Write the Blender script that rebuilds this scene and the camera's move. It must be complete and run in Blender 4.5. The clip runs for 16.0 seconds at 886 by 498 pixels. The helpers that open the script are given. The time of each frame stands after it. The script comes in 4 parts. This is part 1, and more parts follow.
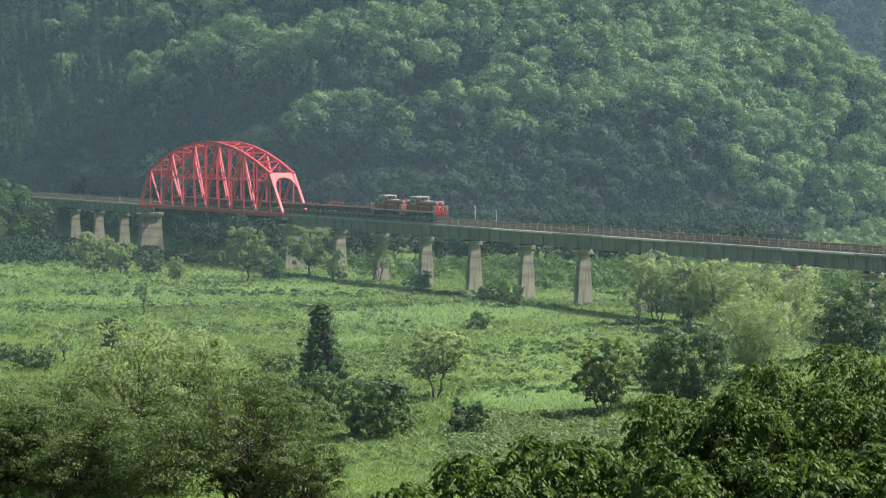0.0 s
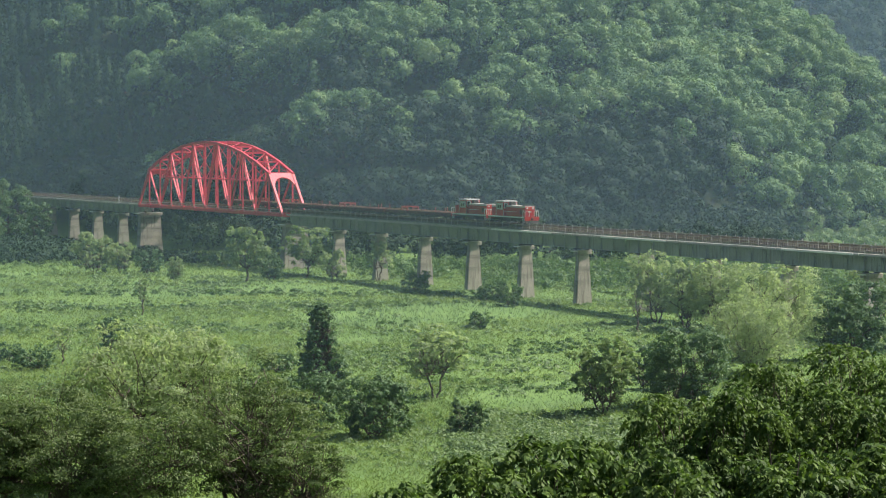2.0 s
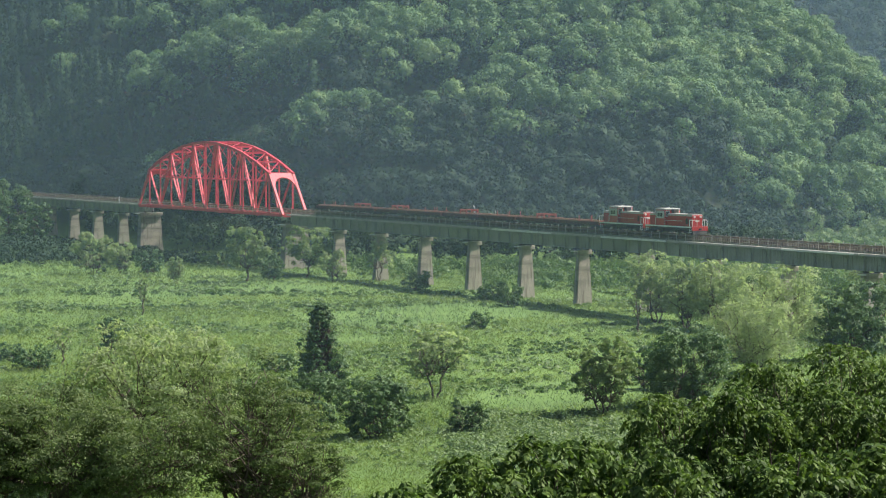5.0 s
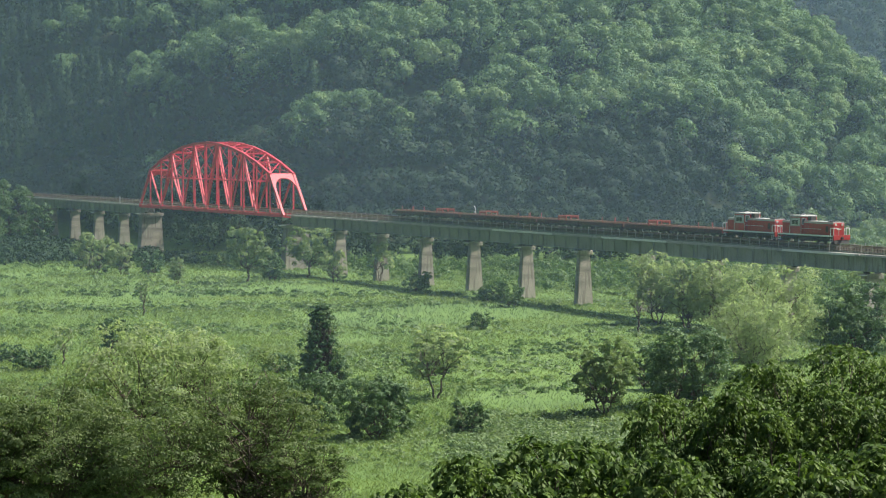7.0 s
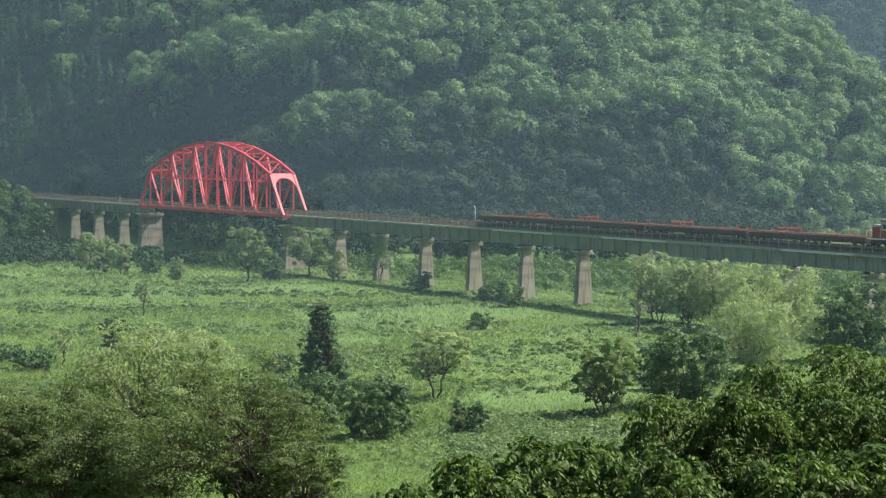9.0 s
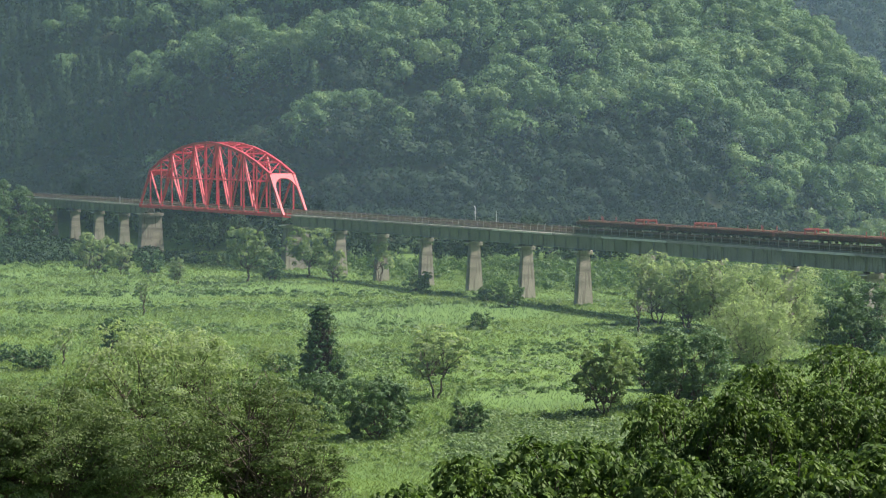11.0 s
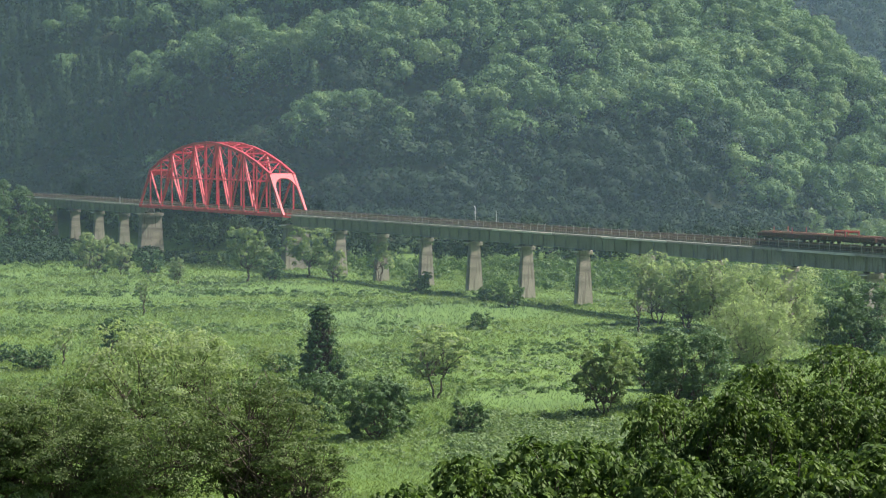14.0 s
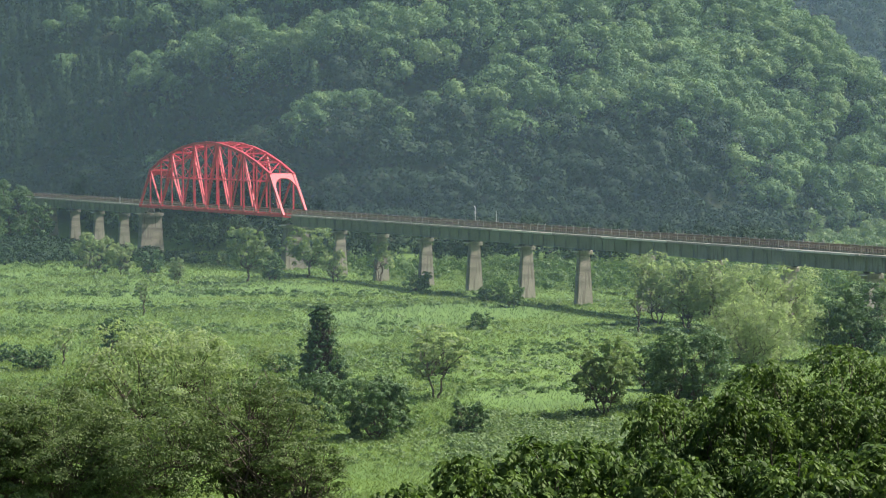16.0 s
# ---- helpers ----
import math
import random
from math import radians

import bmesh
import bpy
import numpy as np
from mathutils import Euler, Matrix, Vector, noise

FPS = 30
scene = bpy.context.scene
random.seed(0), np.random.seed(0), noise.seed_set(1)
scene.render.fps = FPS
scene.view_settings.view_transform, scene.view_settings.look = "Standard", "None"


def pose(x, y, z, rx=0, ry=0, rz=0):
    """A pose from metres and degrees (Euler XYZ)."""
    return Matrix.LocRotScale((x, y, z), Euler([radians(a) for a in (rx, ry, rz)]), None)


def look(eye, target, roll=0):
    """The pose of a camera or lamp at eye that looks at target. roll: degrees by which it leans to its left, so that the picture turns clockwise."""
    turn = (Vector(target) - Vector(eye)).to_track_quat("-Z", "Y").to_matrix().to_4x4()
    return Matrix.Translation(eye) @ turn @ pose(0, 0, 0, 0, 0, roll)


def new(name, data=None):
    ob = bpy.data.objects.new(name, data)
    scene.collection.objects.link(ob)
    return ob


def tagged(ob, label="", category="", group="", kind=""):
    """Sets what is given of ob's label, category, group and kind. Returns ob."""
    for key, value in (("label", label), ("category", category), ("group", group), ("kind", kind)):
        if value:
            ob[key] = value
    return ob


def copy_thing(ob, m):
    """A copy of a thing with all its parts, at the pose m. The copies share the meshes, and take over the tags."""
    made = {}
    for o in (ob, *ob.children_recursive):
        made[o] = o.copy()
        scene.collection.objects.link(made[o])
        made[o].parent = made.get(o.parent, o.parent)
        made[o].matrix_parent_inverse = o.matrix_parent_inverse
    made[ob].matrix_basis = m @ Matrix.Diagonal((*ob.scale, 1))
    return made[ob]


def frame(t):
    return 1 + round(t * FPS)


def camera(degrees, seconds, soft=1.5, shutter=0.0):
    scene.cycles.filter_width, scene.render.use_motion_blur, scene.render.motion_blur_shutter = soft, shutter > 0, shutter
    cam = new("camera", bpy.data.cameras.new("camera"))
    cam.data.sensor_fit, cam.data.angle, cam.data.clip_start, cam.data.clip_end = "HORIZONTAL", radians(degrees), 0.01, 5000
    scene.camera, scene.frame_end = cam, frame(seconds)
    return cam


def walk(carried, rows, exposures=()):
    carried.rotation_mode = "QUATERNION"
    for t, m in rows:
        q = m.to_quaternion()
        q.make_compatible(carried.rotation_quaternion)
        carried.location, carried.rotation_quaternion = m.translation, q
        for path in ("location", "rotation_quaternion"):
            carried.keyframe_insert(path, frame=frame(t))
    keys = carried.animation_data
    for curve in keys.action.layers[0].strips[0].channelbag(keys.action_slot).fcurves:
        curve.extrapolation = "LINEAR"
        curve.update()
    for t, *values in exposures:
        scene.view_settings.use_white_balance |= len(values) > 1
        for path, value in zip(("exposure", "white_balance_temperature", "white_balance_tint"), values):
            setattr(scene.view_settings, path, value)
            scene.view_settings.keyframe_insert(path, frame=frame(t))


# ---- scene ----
DEG = 20.9
EYE_Z = 26.8
cam = camera(DEG, 16.0, 1.1)
TILT = 90 - 2.56
# a tripod that settles: tiny turns of the head
walk(cam, [(t, pose(0, 0, EYE_Z, TILT + up, 0, pan)) for t, pan, up in (
    (0.0, 0.0, 0.0), (0.5, -0.019, 0.0), (1.0, -0.036, 0.0), (1.5, -0.022, 0.0), (4.0, -0.022, 0.0),
    (6.5, -0.002, 0.011), (7.0, 0.0, 0.015), (16.0, 0.0, 0.014))])

# ---- world and sun ----
SUN_EL, SUN_DIR = radians(49), Vector((1.0, 0.23, 0))
SUN_DIR.normalize()
TO_SUN = Vector((SUN_DIR.x * math.cos(SUN_EL), SUN_DIR.y * math.cos(SUN_EL), math.sin(SUN_EL)))
world = bpy.data.worlds.new("sky")
scene.world = world
world.use_nodes = True
wn = world.node_tree.nodes
sky = wn.new("ShaderNodeTexSky")
sky.sky_type = "NISHITA"
sky.sun_disc = False
sky.sun_elevation = SUN_EL
sky.sun_rotation = math.atan2(SUN_DIR.x, SUN_DIR.y)
sky.air_density, sky.dust_density, sky.ozone_density = 1.0, 3.0, 1.0
wn["Background"].inputs["Strength"].default_value = 0.065
world.node_tree.links.new(sky.outputs["Color"], wn["Background"].inputs["Color"])
sun_data = bpy.data.lights.new("sun", "SUN")
sun_data.energy, sun_data.angle, sun_data.color = 5.0, radians(0.6), (1.0, 0.92, 0.80)
sun = new("sun", sun_data)
sun.matrix_world = look(TO_SUN * 500, (0, 0, 0))
scene.view_settings.exposure = 1.16


# ---- materials ----
def nodes_of(name):
    m = bpy.data.materials.new(name)
    m.use_nodes = True
    n, l = m.node_tree.nodes, m.node_tree.links
    return m, n, l, n["Principled BSDF"]


def ramp(n, l, source, stops):
    r = n.new("ShaderNodeValToRGB")
    e = r.color_ramp.elements
    while len(e) < len(stops):
        e.new(0.5)
    for k, (p, c) in zip(e, stops):
        k.position, k.color = p, (*c, 1)
    l.new(source, r.inputs["Fac"])
    return r.outputs["Color"]


def noise_of(n, l, scale, detail=4.0, coord=None):
    t = n.new("ShaderNodeTexNoise")
    t.inputs["Scale"].default_value, t.inputs["Detail"].default_value = scale, detail
    if coord is not None:
        l.new(coord, t.inputs["Vector"])
    return t.outputs["Fac"]


def mix_of(n, l, fac, a, b, blend="MIX"):
    x = n.new("ShaderNodeMix")
    x.data_type, x.blend_type = "RGBA", blend
    for value, k in ((fac, 0), (a, 6), (b, 7)):
        if isinstance(value, (int, float)):
            x.inputs[k].default_value = value
        elif isinstance(value, tuple):
            x.inputs[k].default_value = (*value, 1)
        else:
            l.new(value, x.inputs[k])
    return x.outputs[2]


def world_place(n, l):
    return n.new("ShaderNodeNewGeometry").outputs["Position"]


def surface(name, dark, light, scale=3.0, rough=0.6, metal=0.0, bump=0.1, streaks=None, spread=0.0, bands=None):
    """Two tones at two scales, with fine relief, and streaks that run down where given."""
    m, n, l, p = nodes_of(name)
    co = n.new("ShaderNodeTexCoord").outputs["Object"]
    big = noise_of(n, l, scale * 0.25, 5, co)
    fine = noise_of(n, l, scale * 4, 6, co)
    c = ramp(n, l, big, [(0.3, dark), (0.7, light)])
    c = mix_of(n, l, 0.35, c, ramp(n, l, fine, [(0.3, dark), (0.7, light)]))
    if streaks:
        mp = n.new("ShaderNodeMapping")
        mp.inputs["Scale"].default_value = (2.5, 2.5, 0.12)
        l.new(co, mp.inputs["Vector"])
        s = noise_of(n, l, 1.6, 6, mp.outputs["Vector"])
        f = n.new("ShaderNodeMapRange")
        f.inputs["From Min"].default_value, f.inputs["From Max"].default_value = 0.5, 0.72
        l.new(s, f.inputs["Value"])
        c = mix_of(n, l, f.outputs["Result"], c, streaks)
    if bands:
        mp = n.new("ShaderNodeMapping")
        mp.inputs["Scale"].default_value = (0.06, 0.06, 0.55)
        l.new(co, mp.inputs["Vector"])
        f = n.new("ShaderNodeMapRange")
        f.inputs["From Min"].default_value, f.inputs["From Max"].default_value = 0.48, 0.66
        l.new(noise_of(n, l, 1.0, 3, mp.outputs["Vector"]), f.inputs["Value"])
        c = mix_of(n, l, f.outputs["Result"], c, bands)
    if spread:
        o = n.new("ShaderNodeObjectInfo")
        h = n.new("ShaderNodeHueSaturation")
        r = n.new("ShaderNodeMapRange")
        r.inputs["To Min"].default_value, r.inputs["To Max"].default_value = 1 - spread, 1 + spread
        l.new(o.outputs["Random"], r.inputs["Value"])
        l.new(r.outputs["Result"], h.inputs["Value"])
        l.new(c, h.inputs["Color"])
        c = h.outputs["Color"]
    l.new(c, p.inputs["Base Color"])
    p.inputs["Roughness"].default_value, p.inputs["Metallic"].default_value = rough, metal
    if bump:
        b = n.new("ShaderNodeBump")
        b.inputs["Strength"].default_value, b.inputs["Distance"].default_value = bump, 0.03
        l.new(fine, b.inputs["Height"])
        l.new(b.outputs["Normal"], p.inputs["Normal"])
    return m


def foliage(name, dark, mid, light, patch=0.1, through_light=0.35, rough=0.55, leafwise=0.45):
    """Leaves: tone by leaf and by patch, some light shining through."""
    m, n, l, p = nodes_of(name)
    g = n.new("ShaderNodeNewGeometry")
    patches = noise_of(n, l, patch, 3, g.outputs["Position"])
    c1 = ramp(n, l, patches, [(0.3, dark), (0.5, mid), (0.72, light)])
    c2 = ramp(n, l, g.outputs["Random Per Island"], [(0.0, dark), (0.5, mid), (1.0, light)])
    c = mix_of(n, l, leafwise, c1, c2)
    l.new(c, p.inputs["Base Color"])
    p.inputs["Roughness"].default_value = rough
    p.inputs["Specular IOR Level"].default_value = 0.18
    t = n.new("ShaderNodeBsdfTranslucent")
    l.new(mix_of(n, l, 1.0, c, (1.12, 1.2, 0.72), "MULTIPLY"), t.inputs["Color"])
    x = n.new("ShaderNodeMixShader")
    x.inputs["Fac"].default_value = through_light
    l.new(p.outputs["BSDF"], x.inputs[1])
    l.new(t.outputs["BSDF"], x.inputs[2])
    l.new(x.outputs["Shader"], n["Material Output"].inputs["Surface"])
    return m


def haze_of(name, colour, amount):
    """Tinted see-through sheet standing in for haze: scatters a little light, passes the rest."""
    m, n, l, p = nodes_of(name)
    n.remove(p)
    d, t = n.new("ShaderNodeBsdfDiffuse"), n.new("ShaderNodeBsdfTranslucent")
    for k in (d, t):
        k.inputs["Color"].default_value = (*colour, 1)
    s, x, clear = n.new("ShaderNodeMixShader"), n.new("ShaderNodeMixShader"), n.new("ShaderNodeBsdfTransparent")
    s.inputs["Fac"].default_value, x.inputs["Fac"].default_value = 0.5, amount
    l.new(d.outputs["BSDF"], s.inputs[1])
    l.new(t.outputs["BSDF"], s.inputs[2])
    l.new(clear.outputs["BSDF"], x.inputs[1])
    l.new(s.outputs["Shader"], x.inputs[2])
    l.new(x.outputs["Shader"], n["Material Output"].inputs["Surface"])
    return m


MEADOW = foliage("meadow_grass", (0.068, 0.113, 0.045), (0.120, 0.176, 0.061), (0.204, 0.259, 0.090), 0.06, 0.48, 0.6)
REED = foliage("reed_grass", (0.073, 0.116, 0.068), (0.103, 0.154, 0.088), (0.137, 0.193, 0.115), 0.05, 0.4, 0.5)
WEED = foliage("weed_leaves", (0.050, 0.096, 0.035), (0.077, 0.138, 0.046), (0.120, 0.185, 0.065), 0.08, 0.35)
PALE_WEED = foliage("pale_weed_leaves", (0.085, 0.142, 0.066), (0.133, 0.199, 0.093), (0.199, 0.271, 0.131), 0.3, 0.35)
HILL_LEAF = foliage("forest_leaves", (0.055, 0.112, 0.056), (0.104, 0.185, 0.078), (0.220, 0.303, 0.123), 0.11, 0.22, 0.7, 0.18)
# forest leaves with the hillside's shade painted into their colour
PAINTED_SHADE_LEAF = foliage("painted_shade_leaves", (0.011, 0.027, 0.017), (0.018, 0.041, 0.021), (0.030, 0.058, 0.027), 0.06, 0.10, 0.75, 0.2)
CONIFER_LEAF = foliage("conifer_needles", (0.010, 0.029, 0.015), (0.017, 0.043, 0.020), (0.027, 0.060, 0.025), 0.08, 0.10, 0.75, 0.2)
WILLOW_LEAF = foliage("willow_leaves", (0.168, 0.224, 0.132), (0.241, 0.308, 0.181), (0.336, 0.401, 0.249), 0.25, 0.60, 0.55, 0.2)
ROUND_LEAF = foliage("green_leaves", (0.115, 0.172, 0.085), (0.170, 0.238, 0.118), (0.250, 0.318, 0.170), 0.3, 0.55)
DARK_LEAF = foliage("dark_leaves", (0.050, 0.099, 0.050), (0.085, 0.147, 0.070), (0.133, 0.206, 0.094), 0.3, 0.3)
BROAD_LEAF = foliage("broad_leaves", (0.022, 0.048, 0.012), (0.053, 0.103, 0.023), (0.142, 0.215, 0.045), 0.9, 0.32, 0.60)
FEATHER_LEAF = foliage("feathery_leaves", (0.043, 0.075, 0.033), (0.088, 0.133, 0.055), (0.181, 0.235, 0.102), 0.3, 0.42, 0.55, 0.6)
BARK = surface("bark", (0.045, 0.036, 0.028), (0.11, 0.09, 0.07), 6, 0.9, 0, 0.5)
CONCRETE = surface("weathered_concrete", (0.26, 0.24, 0.205), (0.42, 0.39, 0.34), 1.2, 0.85, 0, 0.2, (0.13, 0.12, 0.10), 0.12, (0.16, 0.15, 0.13))
GIRDER_PAINT = surface("faded_green_girder_paint", (0.22, 0.23, 0.22), (0.31, 0.32, 0.305), 2, 0.55, 0.0, 0.08, (0.07, 0.06, 0.045))
RED_PAINT = surface("red_bridge_paint", (0.58, 0.045, 0.080), (0.70, 0.065, 0.105), 1.0, 0.42, 0.0, 0.05, (0.45, 0.04, 0.06))
RAIL_STEEL = surface("rusty_rail", (0.14, 0.09, 0.06), (0.26, 0.18, 0.13), 4, 0.45, 0.6, 0.1)
SLEEPER = surface("sleeper_wood", (0.06, 0.05, 0.04), (0.16, 0.13, 0.10), 5, 0.9, 0, 0.3, None, 0.3)
WALKWAY = surface("walkway_plates", (0.32, 0.31, 0.295), (0.48, 0.46, 0.44), 3, 0.7, 0.1, 0.2)
RAILING = surface("rusty_railing", (0.34, 0.30, 0.27), (0.48, 0.44, 0.40), 4, 0.7, 0.2, 0.1)
GALVANISED = surface("bright_cable_cover", (0.60, 0.60, 0.57), (0.75, 0.75, 0.72), 3, 0.4, 0.2, 0.05)
LOCO_RED = surface("locomotive_vermilion", (0.36, 0.018, 0.022), (0.48, 0.026, 0.030), 1.4, 0.35, 0.0, 0.02, (0.24, 0.022, 0.022))
LOCO_GREY = surface("locomotive_grey_top", (0.34, 0.34, 0.33), (0.48, 0.48, 0.46), 1.5, 0.5, 0.0, 0.03, (0.2, 0.19, 0.18))
WHITE_PAINT = surface("white_paint", (0.62, 0.62, 0.59), (0.78, 0.78, 0.76), 2, 0.45, 0, 0.02)
BLACK_GEAR = surface("sooty_running_gear", (0.018, 0.017, 0.016), (0.05, 0.045, 0.04), 3, 0.7, 0.1, 0.1)
WAGON_BROWN = surface("wagon_red_brown", (0.055, 0.026, 0.022), (0.10, 0.042, 0.034), 2, 0.7, 0.0, 0.1, (0.07, 0.04, 0.03))
LOAD_RAIL = surface("rust_orange_rail_load", (0.30, 0.15, 0.11), (0.44, 0.24, 0.18), 2, 0.6, 0.1, 0.05)
RACK_RED = surface("red_rack_paint", (0.26, 0.055, 0.045), (0.36, 0.08, 0.065), 2, 0.6, 0, 0.03)
LENS = surface("lamp_glass", (0.65, 0.65, 0.6), (0.8, 0.8, 0.75), 2, 0.1)
SOIL = foliage("ground_cover", (0.055, 0.100, 0.030), (0.085, 0.150, 0.040), (0.125, 0.195, 0.055), 0.05, 0.0, 0.9)
_n, _l, _p = SOIL.node_tree.nodes, SOIL.node_tree.links, SOIL.node_tree.nodes["Principled BSDF"]
# leaf litter under the woods, coloured darker for crown shade, grass below
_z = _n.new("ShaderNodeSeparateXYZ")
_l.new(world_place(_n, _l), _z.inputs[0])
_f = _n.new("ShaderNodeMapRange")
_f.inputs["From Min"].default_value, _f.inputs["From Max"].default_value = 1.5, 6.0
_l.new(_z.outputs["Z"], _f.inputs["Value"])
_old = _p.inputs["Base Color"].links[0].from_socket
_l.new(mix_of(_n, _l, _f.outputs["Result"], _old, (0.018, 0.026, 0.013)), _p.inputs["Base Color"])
PANE, _n, _l, _p = nodes_of("cab_glass")
_p.inputs["Base Color"].default_value = (0.03, 0.04, 0.045, 1)
_p.inputs["Roughness"].default_value = 0.06


# ---- mesh helpers ----
def mesh_from(name, verts, faces, mat):
    """A mesh out of arrays; all faces have the same number of corners."""
    verts, faces = np.asarray(verts, np.float32).reshape(-1, 3), np.asarray(faces, np.int32)
    me = bpy.data.meshes.new(name)
    k = faces.shape[1]
    me.vertices.add(len(verts))
    me.vertices.foreach_set("co", verts.ravel())
    me.loops.add(faces.size)
    me.loops.foreach_set("vertex_index", faces.ravel())
    me.polygons.add(len(faces))
    me.polygons.foreach_set("loop_start", np.arange(0, faces.size, k, dtype=np.int32))
    me.update(calc_edges=True)
    me.materials.append(mat)
    return me


def part(name, bm, material, parent, label="", smooth=False):
    me = bpy.data.meshes.new(name)
    bm.to_mesh(me)
    bm.free()
    me.materials.append(material)
    if smooth:
        me.polygons.foreach_set("use_smooth", [True] * len(me.polygons))
    ob = new(name, me)
    ob.parent = parent
    return tagged(ob, label)


def piece(name, me, parent, m=None, label=""):
    """A piece on shared mesh data."""
    ob = new(name, me)
    ob.parent = parent
    if m is not None:
        ob.matrix_basis = m
    return tagged(ob, label)


def empty(name, m=None):
    ob = new(name)
    if m is not None:
        ob.matrix_basis = m
    return ob


def box(bm, x0, x1, y0, y1, z0, z1, bevel=0.0):
    r = bmesh.ops.create_cube(bm, size=1, matrix=Matrix.Translation(((x0 + x1) / 2, (y0 + y1) / 2, (z0 + z1) / 2))
                              @ Matrix.Diagonal((x1 - x0, y1 - y0, z1 - z0, 1)))
    if bevel:
        edges = list({e for v in r["verts"] for e in v.link_edges})
        bmesh.ops.bevel(bm, geom=edges, offset=bevel, segments=2, affect="EDGES", profile=0.5)
    return bm


def taper(bm, x0, x1, y0, y1, z0, z1, top_x, top_y):
    """A block whose top has other half sizes than its foot."""
    cx, cy = (x0 + x1) / 2, (y0 + y1) / 2
    lo = [bm.verts.new((x, y, z0)) for x, y in ((x0, y0), (x1, y0), (x1, y1), (x0, y1))]
    hi = [bm.verts.new((cx + a * top_x, cy + b * top_y, z1)) for a, b in ((-1, -1), (1, -1), (1, 1), (-1, 1))]
    bm.faces.new(lo[::-1])
    bm.faces.new(hi)
    for i in range(4):
        bm.faces.new((lo[i], lo[(i + 1) % 4], hi[(i + 1) % 4], hi[i]))
    return bm


def beam(bm, a, b, w, h):
    """A straight member of width w and depth h from a to b."""
    a, b = Vector(a), Vector(b)
    d = b - a
    q = d.to_track_quat("Z", "Y").to_matrix().to_4x4()
    bmesh.ops.create_cube(bm, size=1, matrix=Matrix.Translation((a + b) / 2) @ q @ Matrix.Diagonal((w, h, d.length, 1)))
    return bm


def rod(bm, a, b, r, sides=8, r2=None):
    a, b = Vector(a), Vector(b)
    d = b - a
    q = d.to_track_quat("Z", "Y").to_matrix().to_4x4()
    bmesh.ops.create_cone(bm, cap_ends=True, segments=sides, radius1=r, radius2=r if r2 is None else r2, depth=d.length,
                          matrix=Matrix.Translation((a + b) / 2) @ q)
    return bm


def unit(v):
    return v / np.maximum(np.linalg.norm(v, axis=-1, keepdims=True), 1e-9)


def leaf_quads(c, facing, length, width, rng, hang=0.0):
    """Pointed leaves as rhombs: centres, the way each faces, sizes; hang turns their tips down."""
    n = len(c)
    f = unit(facing)
    t = unit(np.cross(f, rng.normal(size=(n, 3))))
    if hang:
        t = unit(t + np.array((0, 0, -hang)))
    s = unit(np.cross(f, t))
    L, W = np.broadcast_to(length, n)[:, None] / 2, np.broadcast_to(width, n)[:, None] / 2
    v = np.stack([c - t * L, c + s * W - t * L * 0.15, c + t * L, c - s * W - t * L * 0.15], 1)
    return v.reshape(-1, 3)


def quads(count):
    return np.arange(count * 4, dtype=np.int32).reshape(-1, 4)


# ---- ground ----
def soft(x, k):
    return np.logaddexp(0, x / k) * k


def foot(x):
    return 550 + 180 * np.tanh(1.75 * soft(-x - 25, 12) / 180) + 0.8 * soft(x - 45, 15)


def spur(x, y):
    """The spurs that run down across the hill: 1 on a crest, -1 in a gully; fading out towards the round shoulder."""
    v = y - foot(x) - 0.5 * (x + 115)
    return np.cos((v - 30) * 0.112), np.clip((25 - x) / 45, 0, 1)


def land(x, y):
    """Height of the land: the camera's bank, the flood plain, the wooded hill, the range behind."""
    x, y = np.asarray(x, float), np.asarray(y, float)
    bank = 25.0 * np.clip(1 - np.maximum(y, 0) / 118, 0, 1) ** 1.15 + 0.12 * soft(-y - 10, 8)
    far_in = soft(y - foot(x), 8)
    rise = 0.45 * far_in + 11 * (1 - np.exp(-far_in / 14))
    crest = 10 + np.minimum(soft(42 - 0.95 * (x - 104), 12), 190)
    k = 9.0
    hill = -k * np.logaddexp(-rise / k, -crest / k)
    hill = hill + np.clip(hill / 25, 0, 1) * (3.5 * np.sin(x / 15.0 + y / 37.0 + 1.0) + 2.0 * np.sin(x / 8.5 - y / 19.0))
    wave_of, share = spur(x, y)
    hill = hill + 7.0 * wave_of * share * np.clip((hill - 6) / 16, 0, 1)
    hill = np.maximum(hill, 0) * np.clip((y - 500) / 30, 0, 1)
    far = 190 / (1 + np.exp(-(y - 1500 - 0.25 * x) / 110.0)) * (1 + 0.15 * np.sin(x / 160.0))
    sides = 0.42 * soft(np.abs(x + 0.12 * y) - 560, 40)
    wave = 0.25 * np.sin(x / 9.0 + y / 17.0) * np.sin(y / 13.0 - x / 21.0)
    return bank + np.maximum(hill, far) + np.minimum(sides, 170) + wave


